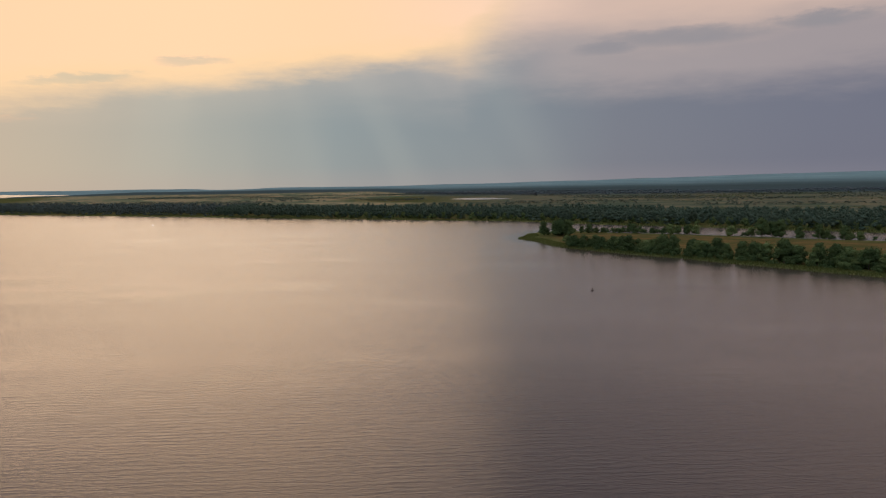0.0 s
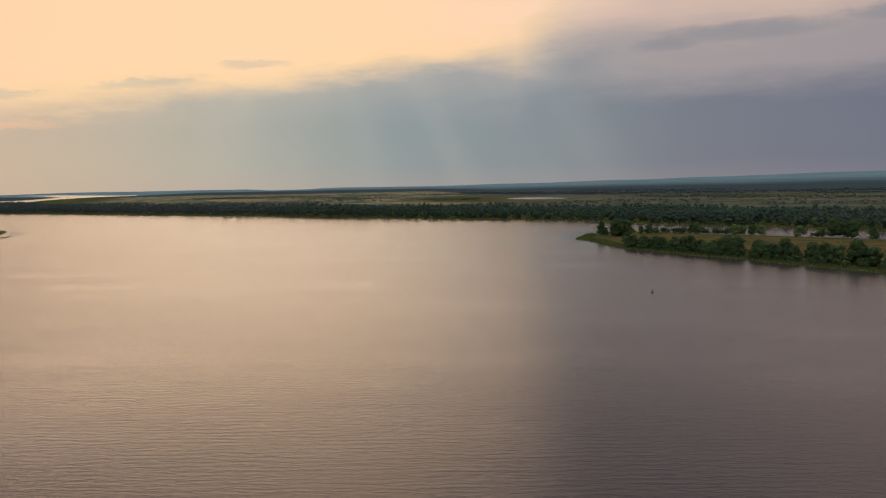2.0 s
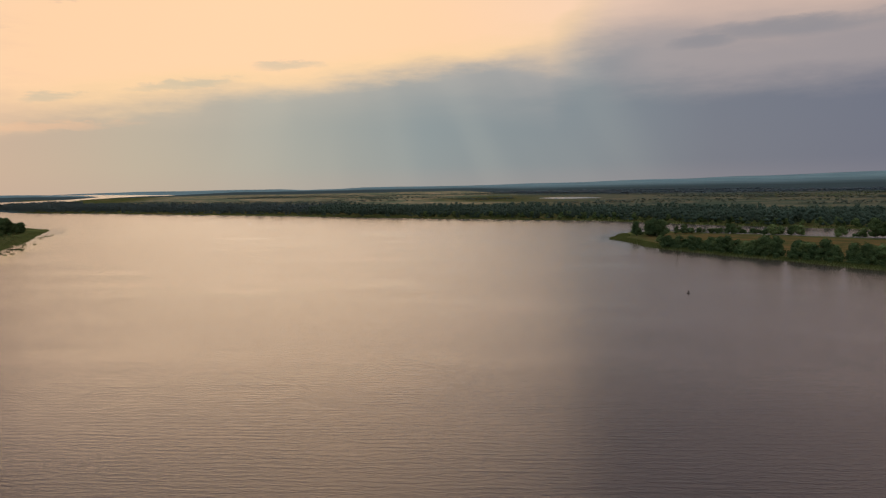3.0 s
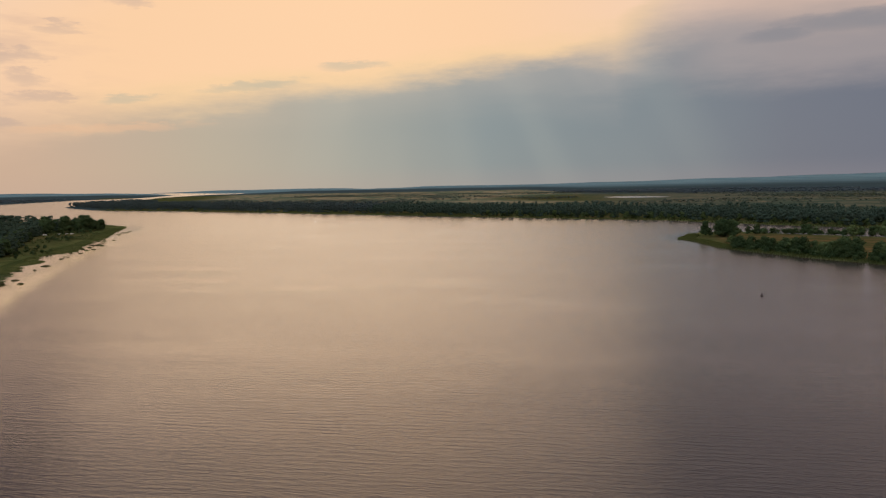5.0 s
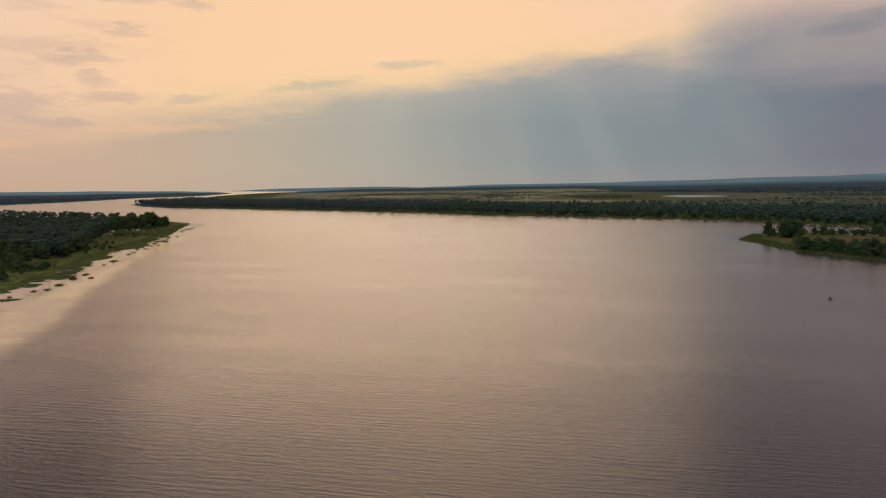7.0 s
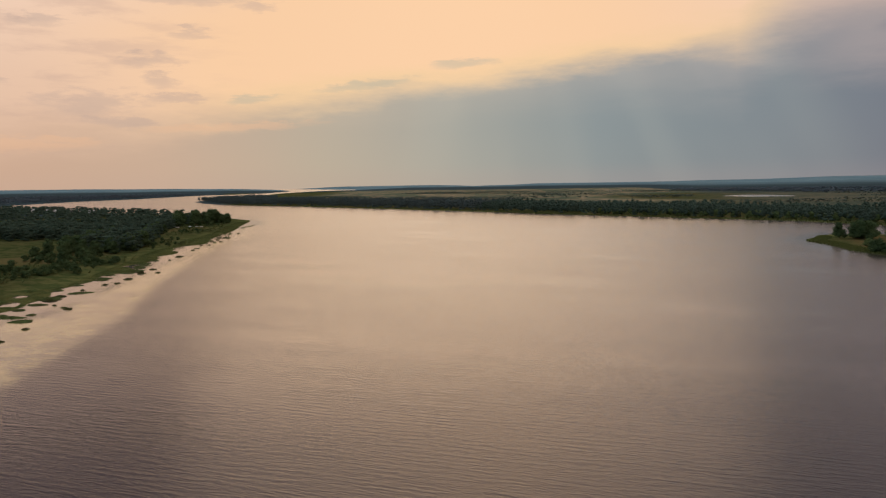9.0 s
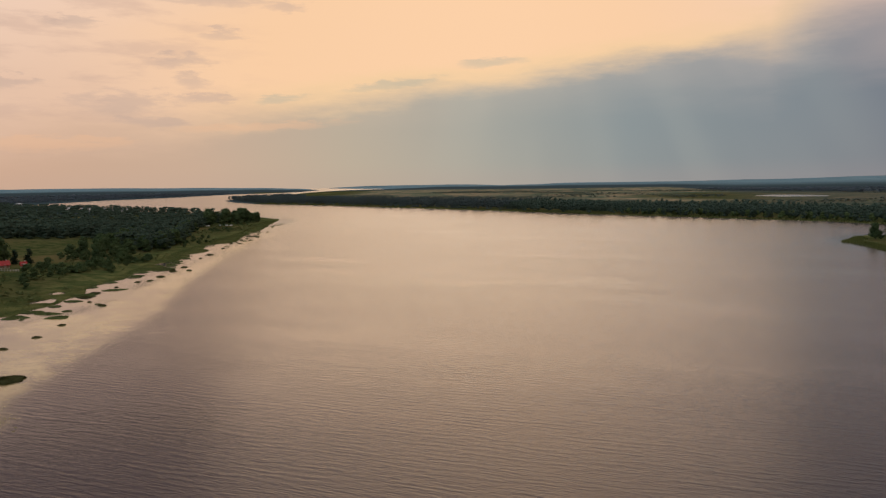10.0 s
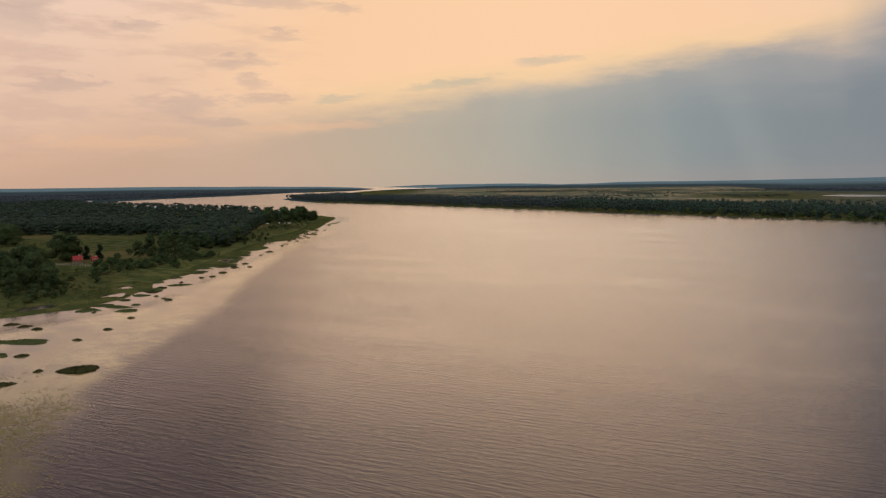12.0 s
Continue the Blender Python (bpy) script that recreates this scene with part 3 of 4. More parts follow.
def make_tree(name, seed, tall, wide, mat, shape="round", lobes=9, leaves=620, leaf=0.42, low=0.18, label="", category="tree"):
    rng = np.random.default_rng(seed)
    thing = tagged(new(name), label, category)
    if shape != "bush":
        part("trunk", stem(rng, tall, tall * 0.022 + 0.04, 5, shape), M_bark, thing, "grey-brown trunk")
    v, f = crown(rng, tall, wide, lobes, leaves, leaf, low, "round" if shape == "bush" else shape)
    part("crown", raw_mesh("crown", v, f), mat, thing)
    return thing


def wood(name, spots, mat, label, leaves=36, leaf=0.9, tall=(11, 15), ratio=0.62, seed=5, low=0.02, kinds=("round", "round", "round", "tall"), lobes=4, uneven=0.22, rows=False):
    """Many trees in one mesh, for woods whose trees nobody could count."""
    rng = np.random.default_rng(seed)
    patterns = [crown(np.random.default_rng(seed * 50 + i), 1.0, ratio, lobes, leaves, leaf / 13.0, low, kinds[i % len(kinds)]) for i in range(9)]
    vs, fs, tone, count = [], [], [], 0
    hills = rough(spots[:, 0], spots[:, 1], 65, seed, 2)
    stand = rough(spots[:, 0], spots[:, 1], 50, seed + 40, 3)
    if rows:
        hills = rough((0.68 * spots[:, 0] + 0.73 * spots[:, 1]) / 4, 0.68 * spots[:, 1] - 0.73 * spots[:, 0], 70, seed + 60, 2) * 1.4
        stand = rough((0.68 * spots[:, 0] + 0.73 * spots[:, 1]) / 5, 0.68 * spots[:, 1] - 0.73 * spots[:, 0], 55, seed + 40, 2) * 1.3
    for i, (x, y, z) in enumerate(spots):
        v, f = patterns[rng.integers(len(patterns))]
        h, t = rng.uniform(*tall) * (1 + uneven * hills[i]), rng.uniform(0, 6.28)
        sx = h * rng.uniform(0.85, 1.2)
        c, s = math.cos(t), math.sin(t)
        q = np.stack([(v[:, 0] * c - v[:, 1] * s) * sx + x, (v[:, 0] * s + v[:, 1] * c) * sx + y, v[:, 2] * h + z], 1)
        vs.append(q)
        fs.append(f + count)
        tone.append(np.full(len(v), min(0.99, max(0.0, 0.5 + 0.55 * stand[i] + rng.uniform(-0.25, 0.25)))))
        count += len(v)
    me = raw_mesh(name, np.concatenate(vs), np.concatenate(fs))
    set_attr(me, "tone", np.concatenate(tone))
    return tagged(part(name, me, mat), label, "forest", kind="stuff")


def scatter(outline, spacing, seed, margin=3.0, keep=None):
    """Jittered spots on land within an outline."""
    rng = np.random.default_rng(seed)
    o = np.array(outline, float)
    x0, y0, x1, y1 = *o.min(0), *o.max(0)
    gx, gy = np.meshgrid(np.arange(x0, x1, spacing), np.arange(y0, y1, spacing))
    loose = 0.6 if spacing > 2 else 1.6
    gx = gx.ravel() + rng.uniform(-loose, loose, gx.size) * spacing
    gy = gy.ravel() + rng.uniform(-loose, loose, gy.size) * spacing
    d = land(gx, gy)
    ok = (inside(gx, gy, o) > 0) & (d > margin)
    if keep is not None:
        ok &= keep(gx, gy, d)
    gx, gy, d = gx[ok], gy[ok], d[ok]
    return np.stack([gx, gy, height(gx, gy, d)], 1)


def ground_at(x, y):
    d = land(np.array([x]), np.array([y]))
    return float(height(np.array([x]), np.array([y]), d)[0])


ROUND = [make_tree("alder_tree", 10 + i, 10.5, 8.8 + 0.6 * (i % 3), M_leaf, low=-0.03, lobes=12, leaves=900, label="full green alder tree standing on the river bank") for i in range(5)]
WILLOW = [make_tree("willow_tree", 30 + i, 8.5, 9.0 + 0.7 * (i % 2), M_willow, low=-0.03, lobes=11, leaves=720, label="bushy pale green willow leaning over the bank") for i in range(4)]
BUSH = [make_tree("bush", 50 + i, 3.4, 4.8, M_leaf, "bush", 6, 260, 0.34, 0.0, "low rounded green bush in the meadow", "bush") for i in range(3)]
SPRUCE = [make_tree("spruce_tree", 60 + i, 13.0, 8.0, M_spruce, "tall", 8, 520, 0.42, 0.02, "dark pointed spruce tree beside the cabins") for i in range(2)]
used = set()


def plant(kind, x, y, size, rng, group):
    """One tree of a kind, about so many times its drawn size."""
    ob = kind[rng.integers(len(kind))]
    m = Matrix.LocRotScale((x, y, ground_at(x, y) - 0.1), Euler((0, 0, rng.uniform(0, 6.28))),
                           (size * rng.uniform(0.9, 1.12), size * rng.uniform(0.9, 1.12), size))
    if ob.name not in used:
        used.add(ob.name)
        ob.matrix_basis = m
        return tagged(ob, group=group)
    scale = ob.scale.copy()
    ob.scale = (1, 1, 1)
    c = copy_thing(ob, m)
    ob.scale = scale
    return tagged(c, group=group)


def row_of(kinds, line, spacing, size, spread, seed, group):
    """Trees along a line on the plan."""
    rng = np.random.default_rng(seed)
    line = [Vector(p) for p in line]
    for a, b in zip(line, line[1:]):
        n = max(1, round((b - a).length / spacing))
        for i in range(n):
            p = a.lerp(b, (i + rng.uniform(0.1, 0.9)) / n) + Vector((rng.normal() * spread, rng.normal() * spread))
            if land(np.array([p.x]), np.array([p.y]))[0] > 2:
                plant(kinds[rng.integers(len(kinds))], p.x, p.y, size * rng.uniform(0.78, 1.15), rng, group)


# the wooded spit on the east side
row_of([WILLOW, ROUND], [(83, 477), (99, 461)], 3.0, 0.72, 1.2, 1, "trees along the spit")
row_of([ROUND, WILLOW], [(99, 461), (125, 426)], 2.9, 0.84, 1.8, 2, "trees along the spit")
row_of([WILLOW, ROUND, ROUND], [(125, 426), (160, 384)], 3.1, 0.98, 2.0, 11, "trees along the spit")
row_of([ROUND, WILLOW], [(160, 384), (188, 350), (209, 330), (262, 272)], 3.2, 1.08, 2.2, 12, "trees along the spit")
row_of([BUSH], [(92, 462), (122, 420), (158, 376), (204, 322)], 4.5, 0.9, 1.4, 13, "bushes along the spit")
row_of([ROUND], [(84, 567), (101, 561)], 2.2, 1.12, 1.2, 3, "trees at the point")
row_of([WILLOW], [(84, 516), (90, 510)], 8, 0.72, 0.5, 4, "trees at the point")
row_of([WILLOW, ROUND], [(114, 588), (126, 591)], 4.5, 0.72, 1.2, 5, "trees along the side channel")
row_of([BUSH], [(126, 591), (205, 566)], 3.0, 1.25, 1.5, 14, "bushes along the side channel")
row_of([ROUND, WILLOW], [(150, 588), (168, 580)], 5.0, 0.78, 1.0, 15, "trees along the side channel")
row_of([ROUND, WILLOW], [(178, 572), (206, 558)], 4.6, 0.84, 1.2, 6, "trees along the side channel")
row_of([BUSH, WILLOW], [(214, 552), (234, 536)], 3.2, 0.9, 1.4, 16, "trees along the side channel")
row_of([ROUND], [(238, 532), (252, 522)], 6.0, 1.25, 1.2, 8, "trees along the side channel")
row_of([BUSH, BUSH, WILLOW, ROUND], [(256, 518), (320, 470)], 3.6, 0.95, 2.0, 17, "trees along the side channel")

# the belt of woods along the north bank
belt = [(-1225, 1478), (-946, 1252), (-464, 1052), (-202, 925), (78, 800), (175, 705), (346, 566), (560, 400), (900, 420), (640, 640), (420, 900),
        (140, 1130), (-180, 1240), (-464, 1330), (-900, 1560), (-1250, 1780)]
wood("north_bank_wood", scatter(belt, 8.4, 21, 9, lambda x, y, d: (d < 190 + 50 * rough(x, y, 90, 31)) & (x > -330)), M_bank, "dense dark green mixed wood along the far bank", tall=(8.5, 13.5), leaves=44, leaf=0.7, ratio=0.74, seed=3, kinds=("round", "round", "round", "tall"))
wood("cape_wood", scatter(belt, 9.4, 29, 9, lambda x, y, d: (d < 190 + 50 * rough(x, y, 90, 31)) & (x <= -322)), M_cape, "dark wood covering the far cape, coloured blue by haze", tall=(8.5, 13), leaves=36, leaf=0.72, lobes=3, ratio=0.78, seed=12, kinds=("round", "tall"))
row_of([WILLOW], [(-140, 915), (-52, 876), (86, 812), (186, 718), (356, 582)], 7.5, 0.85, 3.0, 9, "willows along the far bank")

# the west bank
west_wood = [(-640, 365), (-583, 402), (-497, 430), (-440, 400), (-399, 360), (-353, 356), (-400, 428), (-490, 540), (-535, 620), (-560, 740), (-700, 815),
             (-1000, 930), (-1350, 1010), (-1600, 1100), (-1500, 700), (-1000, 420)]
wood("west_bank_wood", scatter(west_wood, 6.3, 22, 10, lambda x, y, d: np.hypot(x, y) < 860), M_forest, "dark green wood behind the western meadow", tall=(9.5, 12), leaves=44, leaf=0.62, ratio=0.84, seed=4, kinds=("tall", "tall", "round"), uneven=0.24, rows=True)
wood("bay_wood", scatter(west_wood, 15.5, 26, 10, lambda x, y, d: np.hypot(x, y) >= 850), M_forest, "dark green wood beside the bay", tall=(8.5, 11), leaves=21, leaf=1.0, ratio=1.3, lobes=3, seed=9, uneven=0.12, rows=True)

# far woods
groves = [(-1250, 1800), (-800, 1480), (-300, 1340), (150, 1270), (700, 980), (1300, 800), (2300, 1500), (1290, 2076), (620, 2050), (480, 1800), (340, 2000), (-100, 2420), (-700, 2900)]
wood("field_groves", scatter(groves, 14, 23, 20, lambda x, y, d: (rough(x * 0.5 + y * 0.08, y * 1.15, 120, 38, 2) + 0.3 * rough(x * 0.5, y, 50, 37, 2) > 0.16) & ~((np.abs(x - 90) < 130) & (np.hypot(x, y) > 1480) & (np.hypot(x, y) < 1960))), M_grove, "scattered groves and hedges between the fields", leaves=10, leaf=1.2, tall=(2.4, 5.0), ratio=3.2, seed=6, lobes=2)
north_woods = [(-100, 2400), (341, 1960), (480, 1760), (620, 2010), (1290, 2060), (2400, 1500), (3600, 2600), (2300, 4200), (300, 4500), (-300, 3400)]
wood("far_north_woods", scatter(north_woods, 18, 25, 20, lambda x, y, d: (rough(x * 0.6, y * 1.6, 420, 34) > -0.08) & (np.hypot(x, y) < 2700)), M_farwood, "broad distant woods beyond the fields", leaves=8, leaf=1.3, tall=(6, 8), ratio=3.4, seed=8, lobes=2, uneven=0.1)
far_west = [(-1600, 1130), (-1710, 1516), (-1740, 1774), (-1900, 2306), (-1840, 2420), (-1880, 2700), (-2140, 3331), (-2600, 3800), (-3600, 3600), (-3300, 1800), (-2200, 900)]
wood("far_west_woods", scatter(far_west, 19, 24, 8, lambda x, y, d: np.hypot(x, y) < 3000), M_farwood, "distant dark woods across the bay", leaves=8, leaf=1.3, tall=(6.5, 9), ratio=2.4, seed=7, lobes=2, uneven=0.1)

scrub = [(180, 1080), (420, 930), (640, 700), (900, 520), (1500, 900), (1250, 1950), (620, 1980), (470, 1700), (330, 1900), (60, 1500)]
wood("marsh_scrub", scatter(scrub, 13, 27, 20, lambda x, y, d: (d > 215) & (rough(x * 0.35 + y * 0.1, y * 2.4, 130, 35, 4) > 0.24) & ~((np.degrees(np.arctan2(x, y)) < 8) & (np.hypot(x, y) > 1480))), M_scrub, "low willow scrub over the wet meadows", leaves=10, leaf=1.2, tall=(1.0, 2.6), ratio=4.6, seed=10, lobes=2)

CLEARING = np.array([(-380, 290), (-400, 350), (-430, 395), (-500, 425), (-610, 385), (-560, 330), (-440, 265)], float)
meadow = [(-270, 140), (-246, 175), (-268, 240), (-320, 330), (-400, 490), (-490, 655), (-530, 620), (-480, 520), (-400, 425), (-500, 425), (-610, 385), (-560, 330), (-430, 240), (-350, 170)]
wood("meadow_scrub", scatter(meadow, 6.0, 28, 9, lambda x, y, d: (rough(x, y, 32, 36, 3) > -0.06 + 0.5 * ramp01(inside(x, y, CLEARING), -10, 10)) & (inside(x, y, np.array([(-386, 236), (-340, 242), (-345, 275), (-378, 285)], float)) < 0)), M_scrub,
     "low green scrub over the western meadow", leaves=16, leaf=1.5, tall=(0.7, 2.6), ratio=2.0, seed=11, low=0.0, kinds=("round",), lobes=3)

# meadow trees and bushes on the west bank
rng_west = np.random.default_rng(77)
for x, y, s in ((-330, 197, 1.2), (-316, 192, 1.15), (-326, 208, 1.2), (-334, 213, 1.15), (-300, 180, 0.95), (-290, 175, 0.8), (-345, 219, 1.2), (-345, 205, 1.25),
                (-352, 215, 1.25), (-340, 190, 1.2), (-318, 201, 1.15), (-355, 195, 1.3), (-322, 182, 1.1), (-305, 172, 0.9), (-362, 226, 1.3), (-366, 234, 1.2), (-358, 208, 1.3), (-350, 228, 1.1)):
    plant(ROUND, x, y, s, rng_west, "trees beside the marsh")
for x, y, s in ((-284, 188, 0.75), (-292, 192, 0.9), (-301, 197, 0.9), (-309, 204, 0.9), (-297, 186, 0.85), (-306, 190, 0.9)):
    plant(ROUND, x, y, s, rng_west, "trees beside the marsh")
for x, y, s in ((-274, 172, 1.0), (-268, 167, 0.8), (-277, 181, 1.1), (-283, 180, 1.2), (-288, 196, 1.0)):
    plant(BUSH, x, y, s, rng_west, "bushes in the meadow")
for x, y, s in ((-358, 302, 0.6), (-347, 301, 0.7), (-340, 312, 0.72), (-351, 320, 0.75), (-361, 326, 0.85), (-368, 312, 0.6), (-356, 334, 0.9)):
    plant(ROUND, x, y, s, rng_west, "trees at the edge of the wood")
plant(ROUND, -387, 264, 1.6, rng_west, "trees by the cabins")
plant(ROUND, -381, 266, 1.5, rng_west, "trees by the cabins")
for x, y, s in ((-352, 262, 0.95), (-348, 268, 1.05), (-343, 266, 1.0), (-340, 272, 0.9), (-334, 252, 0.9), (-330, 258, 0.8), (-326, 254, 0.75), (-322, 262, 0.9), (-316, 262, 0.8)):
    plant(BUSH, x, y, s, rng_west, "bushes by the cabins")
for x, y, s in ((-532, 324, 1.5), (-522, 316, 1.4), (-545, 322, 1.55), (-538, 330, 1.4), (-556, 330, 1.5)):
    plant(ROUND, x, y, s, rng_west, "trees behind the meadow")
plant(SPRUCE, -383, 277, 0.66, rng_west, "trees by the cabins")
plant(SPRUCE, -378, 282, 0.7, rng_west, "trees by the cabins")
for x, y, s in ((-314, 231, 1.0), (-311, 234, 1.1), (-317, 253, 1.0), (-313, 244, 0.8), (-320, 262, 1.0), (-324, 270, 1.1), (-328, 279, 1.2), (-334, 290, 1.2), (-331, 304, 1.2), (-338, 310, 1.4)):
    plant(BUSH, x, y, s, rng_west, "bushes in the meadow")
row_of([ROUND], [(-378, 318), (-388, 345), (-412, 388), (-440, 430)], 4.5, 0.85, 4, 55, "mixed trees before the wood")
row_of([ROUND, BUSH], [(-400, 345), (-440, 410), (-480, 470)], 5, 1.0, 7, 56, "mixed trees before the wood")
for p in scatter([(-345, 245), (-318, 236), (-292, 262), (-318, 318), (-352, 345), (-392, 330), (-380, 300)], 8, 41, 14, lambda x, y, d: rough(x, y, 26, 42) > -0.08):
    plant(BUSH, p[0], p[1], rng_west.uniform(0.6, 1.25), rng_west, "bushes in the meadow")
for p in scatter([(-330, 175), (-268, 158), (-250, 190), (-300, 232), (-318, 222)], 10, 43, 12, lambda x, y, d: rough(x, y, 30, 44) > 0.05):
    plant(BUSH, p[0], p[1], rng_west.uniform(0.5, 1.1), rng_west, "bushes in the meadow")
for p in scatter([(-352, 350), (-330, 325), (-372, 420), (-430, 520), (-500, 640), (-515, 625), (-470, 530), (-404, 440)], 9, 45, 12, lambda x, y, d: rough(x, y, 34, 46) > 0.0):
    plant(BUSH, p[0], p[1], rng_west.uniform(0.5, 1.0), rng_west, "bushes in the meadow")
row_of([ROUND], [(-360, 350), (-404, 424), (-480, 520)], 9, 0.95, 4, 51, "trees at the edge of the wood")
row_of([ROUND], [(-530, 600), (-520, 640), (-512, 668)], 5, 1.25, 5, 52, "trees on the western point")
row_of([ROUND], [(-560, 640), (-540, 690)], 6, 1.3, 6, 53, "trees on the western point")

# ------------------------------------------------------------------ reeds, marsh islets and floating weed


def blades(rng, x, y, z, tall, wide):
    """Tufts of upright leaf blades, three to a tuft."""
    n = len(x)
    vs, fs = [], []
    for j in range(3):
        t = rng.uniform(0, 6.28, n)
        h = tall * rng.uniform(0.6, 1.15, n)
        dx, dy = np.cos(t) * wide, np.sin(t) * wide
        lx, ly = rng.normal(0, 0.22, n) * h, rng.normal(0, 0.22, n) * h
        v = np.stack([np.stack([x - dx, y - dy, z], 1), np.stack([x + dx, y + dy, z], 1), np.stack([x + lx + dx * 0.3, y + ly + dy * 0.3, z + h], 1)], 1)
        vs.append(v.reshape(-1, 3))
        fs.append(np.arange(n * 3).reshape(-1, 3) + j * n * 3)
    return np.concatenate(vs), np.concatenate(fs)


def reed_bed(name, outline, spacing, reach, tall, wide, seed, mat, label):
    p = scatter(outline, spacing, seed, -0.8, lambda x, y, d: d < reach + 4 * rough(x, y, 20, seed))
    rng = np.random.default_rng(seed)
    v, f = blades(rng, p[:, 0], p[:, 1], np.maximum(p[:, 2], -0.1) - 0.05, tall, wide)
    me = raw_mesh(name, v, f)
    set_attr(me, "tone", np.tile(np.repeat((rough(p[:, 0], p[:, 1], 12, seed) + 1) / 2, 3), 3))
    return tagged(part(name, me, mat), label, "reeds", kind="stuff")


reed_bed("spit_reeds", [(45, 560), (70, 468), (140, 378), (215, 285), (300, 200), (330, 230), (220, 330), (110, 450), (95, 520), (75, 600)], 0.8, 12, 1.0, 0.2, 61, M_reed, "green reed fringe along the spit")
reed_bed("marsh_reeds", [(-236, 100), (-215, 130), (-205, 170), (-240, 235), (-320, 370), (-400, 530), (-495, 695), (-520, 690), (-425, 525), (-350, 370), (-275, 240), (-268, 130)], 0.62, 22, 0.26, 0.12, 62, M_reed, "green reeds and sedge of the western marsh")
reed_bed("north_bank_reeds", [(-300, 960), (-66, 835), (78, 775), (250, 625), (350, 545), (370, 570), (190, 715), (78, 815), (-60, 875), (-290, 990)], 3.2, 10, 1.8, 0.8, 64, M_reed, "green reed fringe along the far bank")


def make_islet(seed, mat, label, tall=0.9, radius=2.5, tufts=90, dome=0.0):
    """A low floating mat of roots with sedge standing on it."""
    rng = np.random.default_rng(seed)
    thing = tagged(new("reed_islet"), label, "reed islet")
    n = 18
    a = np.linspace(0, 6.28318, n, endpoint=False)
    rim = radius * (1 + 0.16 * np.sin(2 * a + rng.uniform(0, 6)) + 0.12 * np.sin(3 * a + rng.uniform(0, 6)) + 0.07 * np.sin(7 * a + rng.uniform(0, 6)))
    rings = [(1.0, -0.25), (0.97, 0.06), (0.8, 0.16 + dome * 0.5), (0.45, 0.22 + dome * 0.9), (0.02, 0.24 + dome)]
    v = np.concatenate([np.stack([np.cos(a) * rim * s, np.sin(a) * rim * s, np.full(n, z) + rng.normal(0, 0.02, n)], 1) for s, z in rings])
    part("mat", grid_mesh("mat", v, len(rings), n, closed=True), mat, thing)
    t, q = rng.uniform(0, 6.28, tufts), np.sqrt(rng.uniform(0, 0.93, tufts))
    rr = np.interp(t, np.append(a, 6.2832), np.append(rim, rim[0])) * q
    bv, bf = blades(rng, np.cos(t) * rr, np.sin(t) * rr, 0.1 + dome * (1 - q), tall * (1 - 0.8 * q ** 2), 0.13)
    tagged(part("sedge", raw_mesh("sedge", bv, bf), mat, thing), kind="stuff")
    return thing


DARK_ISLETS = [make_islet(200 + i, M_sedge, "small dark sedge islet standing in shallow water", 0.7, dome=0.25) for i in range(4)]
GREEN_ISLETS = [make_islet(210 + i, M_reed, "low green reed islet at the marsh edge", 0.5, dome=0.2) for i in range(3)]


def islet(kind, x, y, sx, sy, turn, rng):
    ob = kind[rng.integers(len(kind))]
    m = Matrix.LocRotScale((x, y, 0.0), Euler((0, 0, radians(turn))), (sx / 2.5, sy / 2.5, 0.42 + 0.16 * min(sx, 3.0)))
    if ob.name not in used:
        used.add(ob.name)
        ob.matrix_basis = m
        return tagged(ob, group="islets in the marsh")
    scale = ob.scale.copy()
    ob.scale = (1, 1, 1)
    c = copy_thing(ob, m)
    ob.scale = scale
    return tagged(c, group="islets in the marsh")


rng_marsh = np.random.default_rng(88)
for x, y, s in ((-233, 139, 2.2), (-226, 139, 1.6), (-218, 138, 1.8), (-188, 114, 1.8), (-169, 106, 1.1), (-165, 95, 2.2), (-197, 147, 1.3), (-192, 133, 1.0),
                (-206, 163, 1.3), (-224, 195, 1.5), (-247, 207, 2.0), (-265, 266, 2.2), (-259, 253, 1.4), (-261, 248, 1.2), (-269, 290, 1.6), (-275, 285, 1.8)):
    islet(DARK_ISLETS, x, y, s * rng_marsh.uniform(0.9, 1.4), s * 0.9, rng_marsh.uniform(0, 90), rng_marsh)
for x, y, sx, sy, turn in ((-204, 125, 8.5, 3.2, 25), (-219, 172, 4.5, 2.6, 30), (-229, 176, 5.0, 2.4, 20), (-252, 226, 5.0, 2.2, 50), (-233, 168, 4.0, 2.2, 10), (-211, 121, 3.5, 2.0, 40), (-194, 112, 2.6, 1.8, 0), (-168, 92, 3.2, 2.2, 20)):
    islet(GREEN_ISLETS, x, y, sx, sy, turn, rng_marsh)
edge = np.array([(-208, 120), (-212, 150), (-215, 175), (-235, 205), (-250, 235), (-275, 285), (-308, 345), (-338, 400), (-365, 455), (-400, 525), (-450, 610), (-485, 675)], float)
made = 0
while made < 44:
    i = rng_marsh.integers(len(edge) - 1)
    p = edge[i] + (edge[i + 1] - edge[i]) * rng_marsh.uniform() + rng_marsh.normal(0, 6, 2)
    d = float(land(p[:1], p[1:])[0])
    if -16 < d < -1.5:
        s = rng_marsh.uniform(0.3, 0.68) * (1.0 + np.hypot(*p) / 450)
        islet(DARK_ISLETS if rng_marsh.uniform() < 0.65 else GREEN_ISLETS, p[0], p[1], s * rng_marsh.uniform(1, 2), s, rng_marsh.uniform(30, 75), rng_marsh)
        made += 1
made = 0
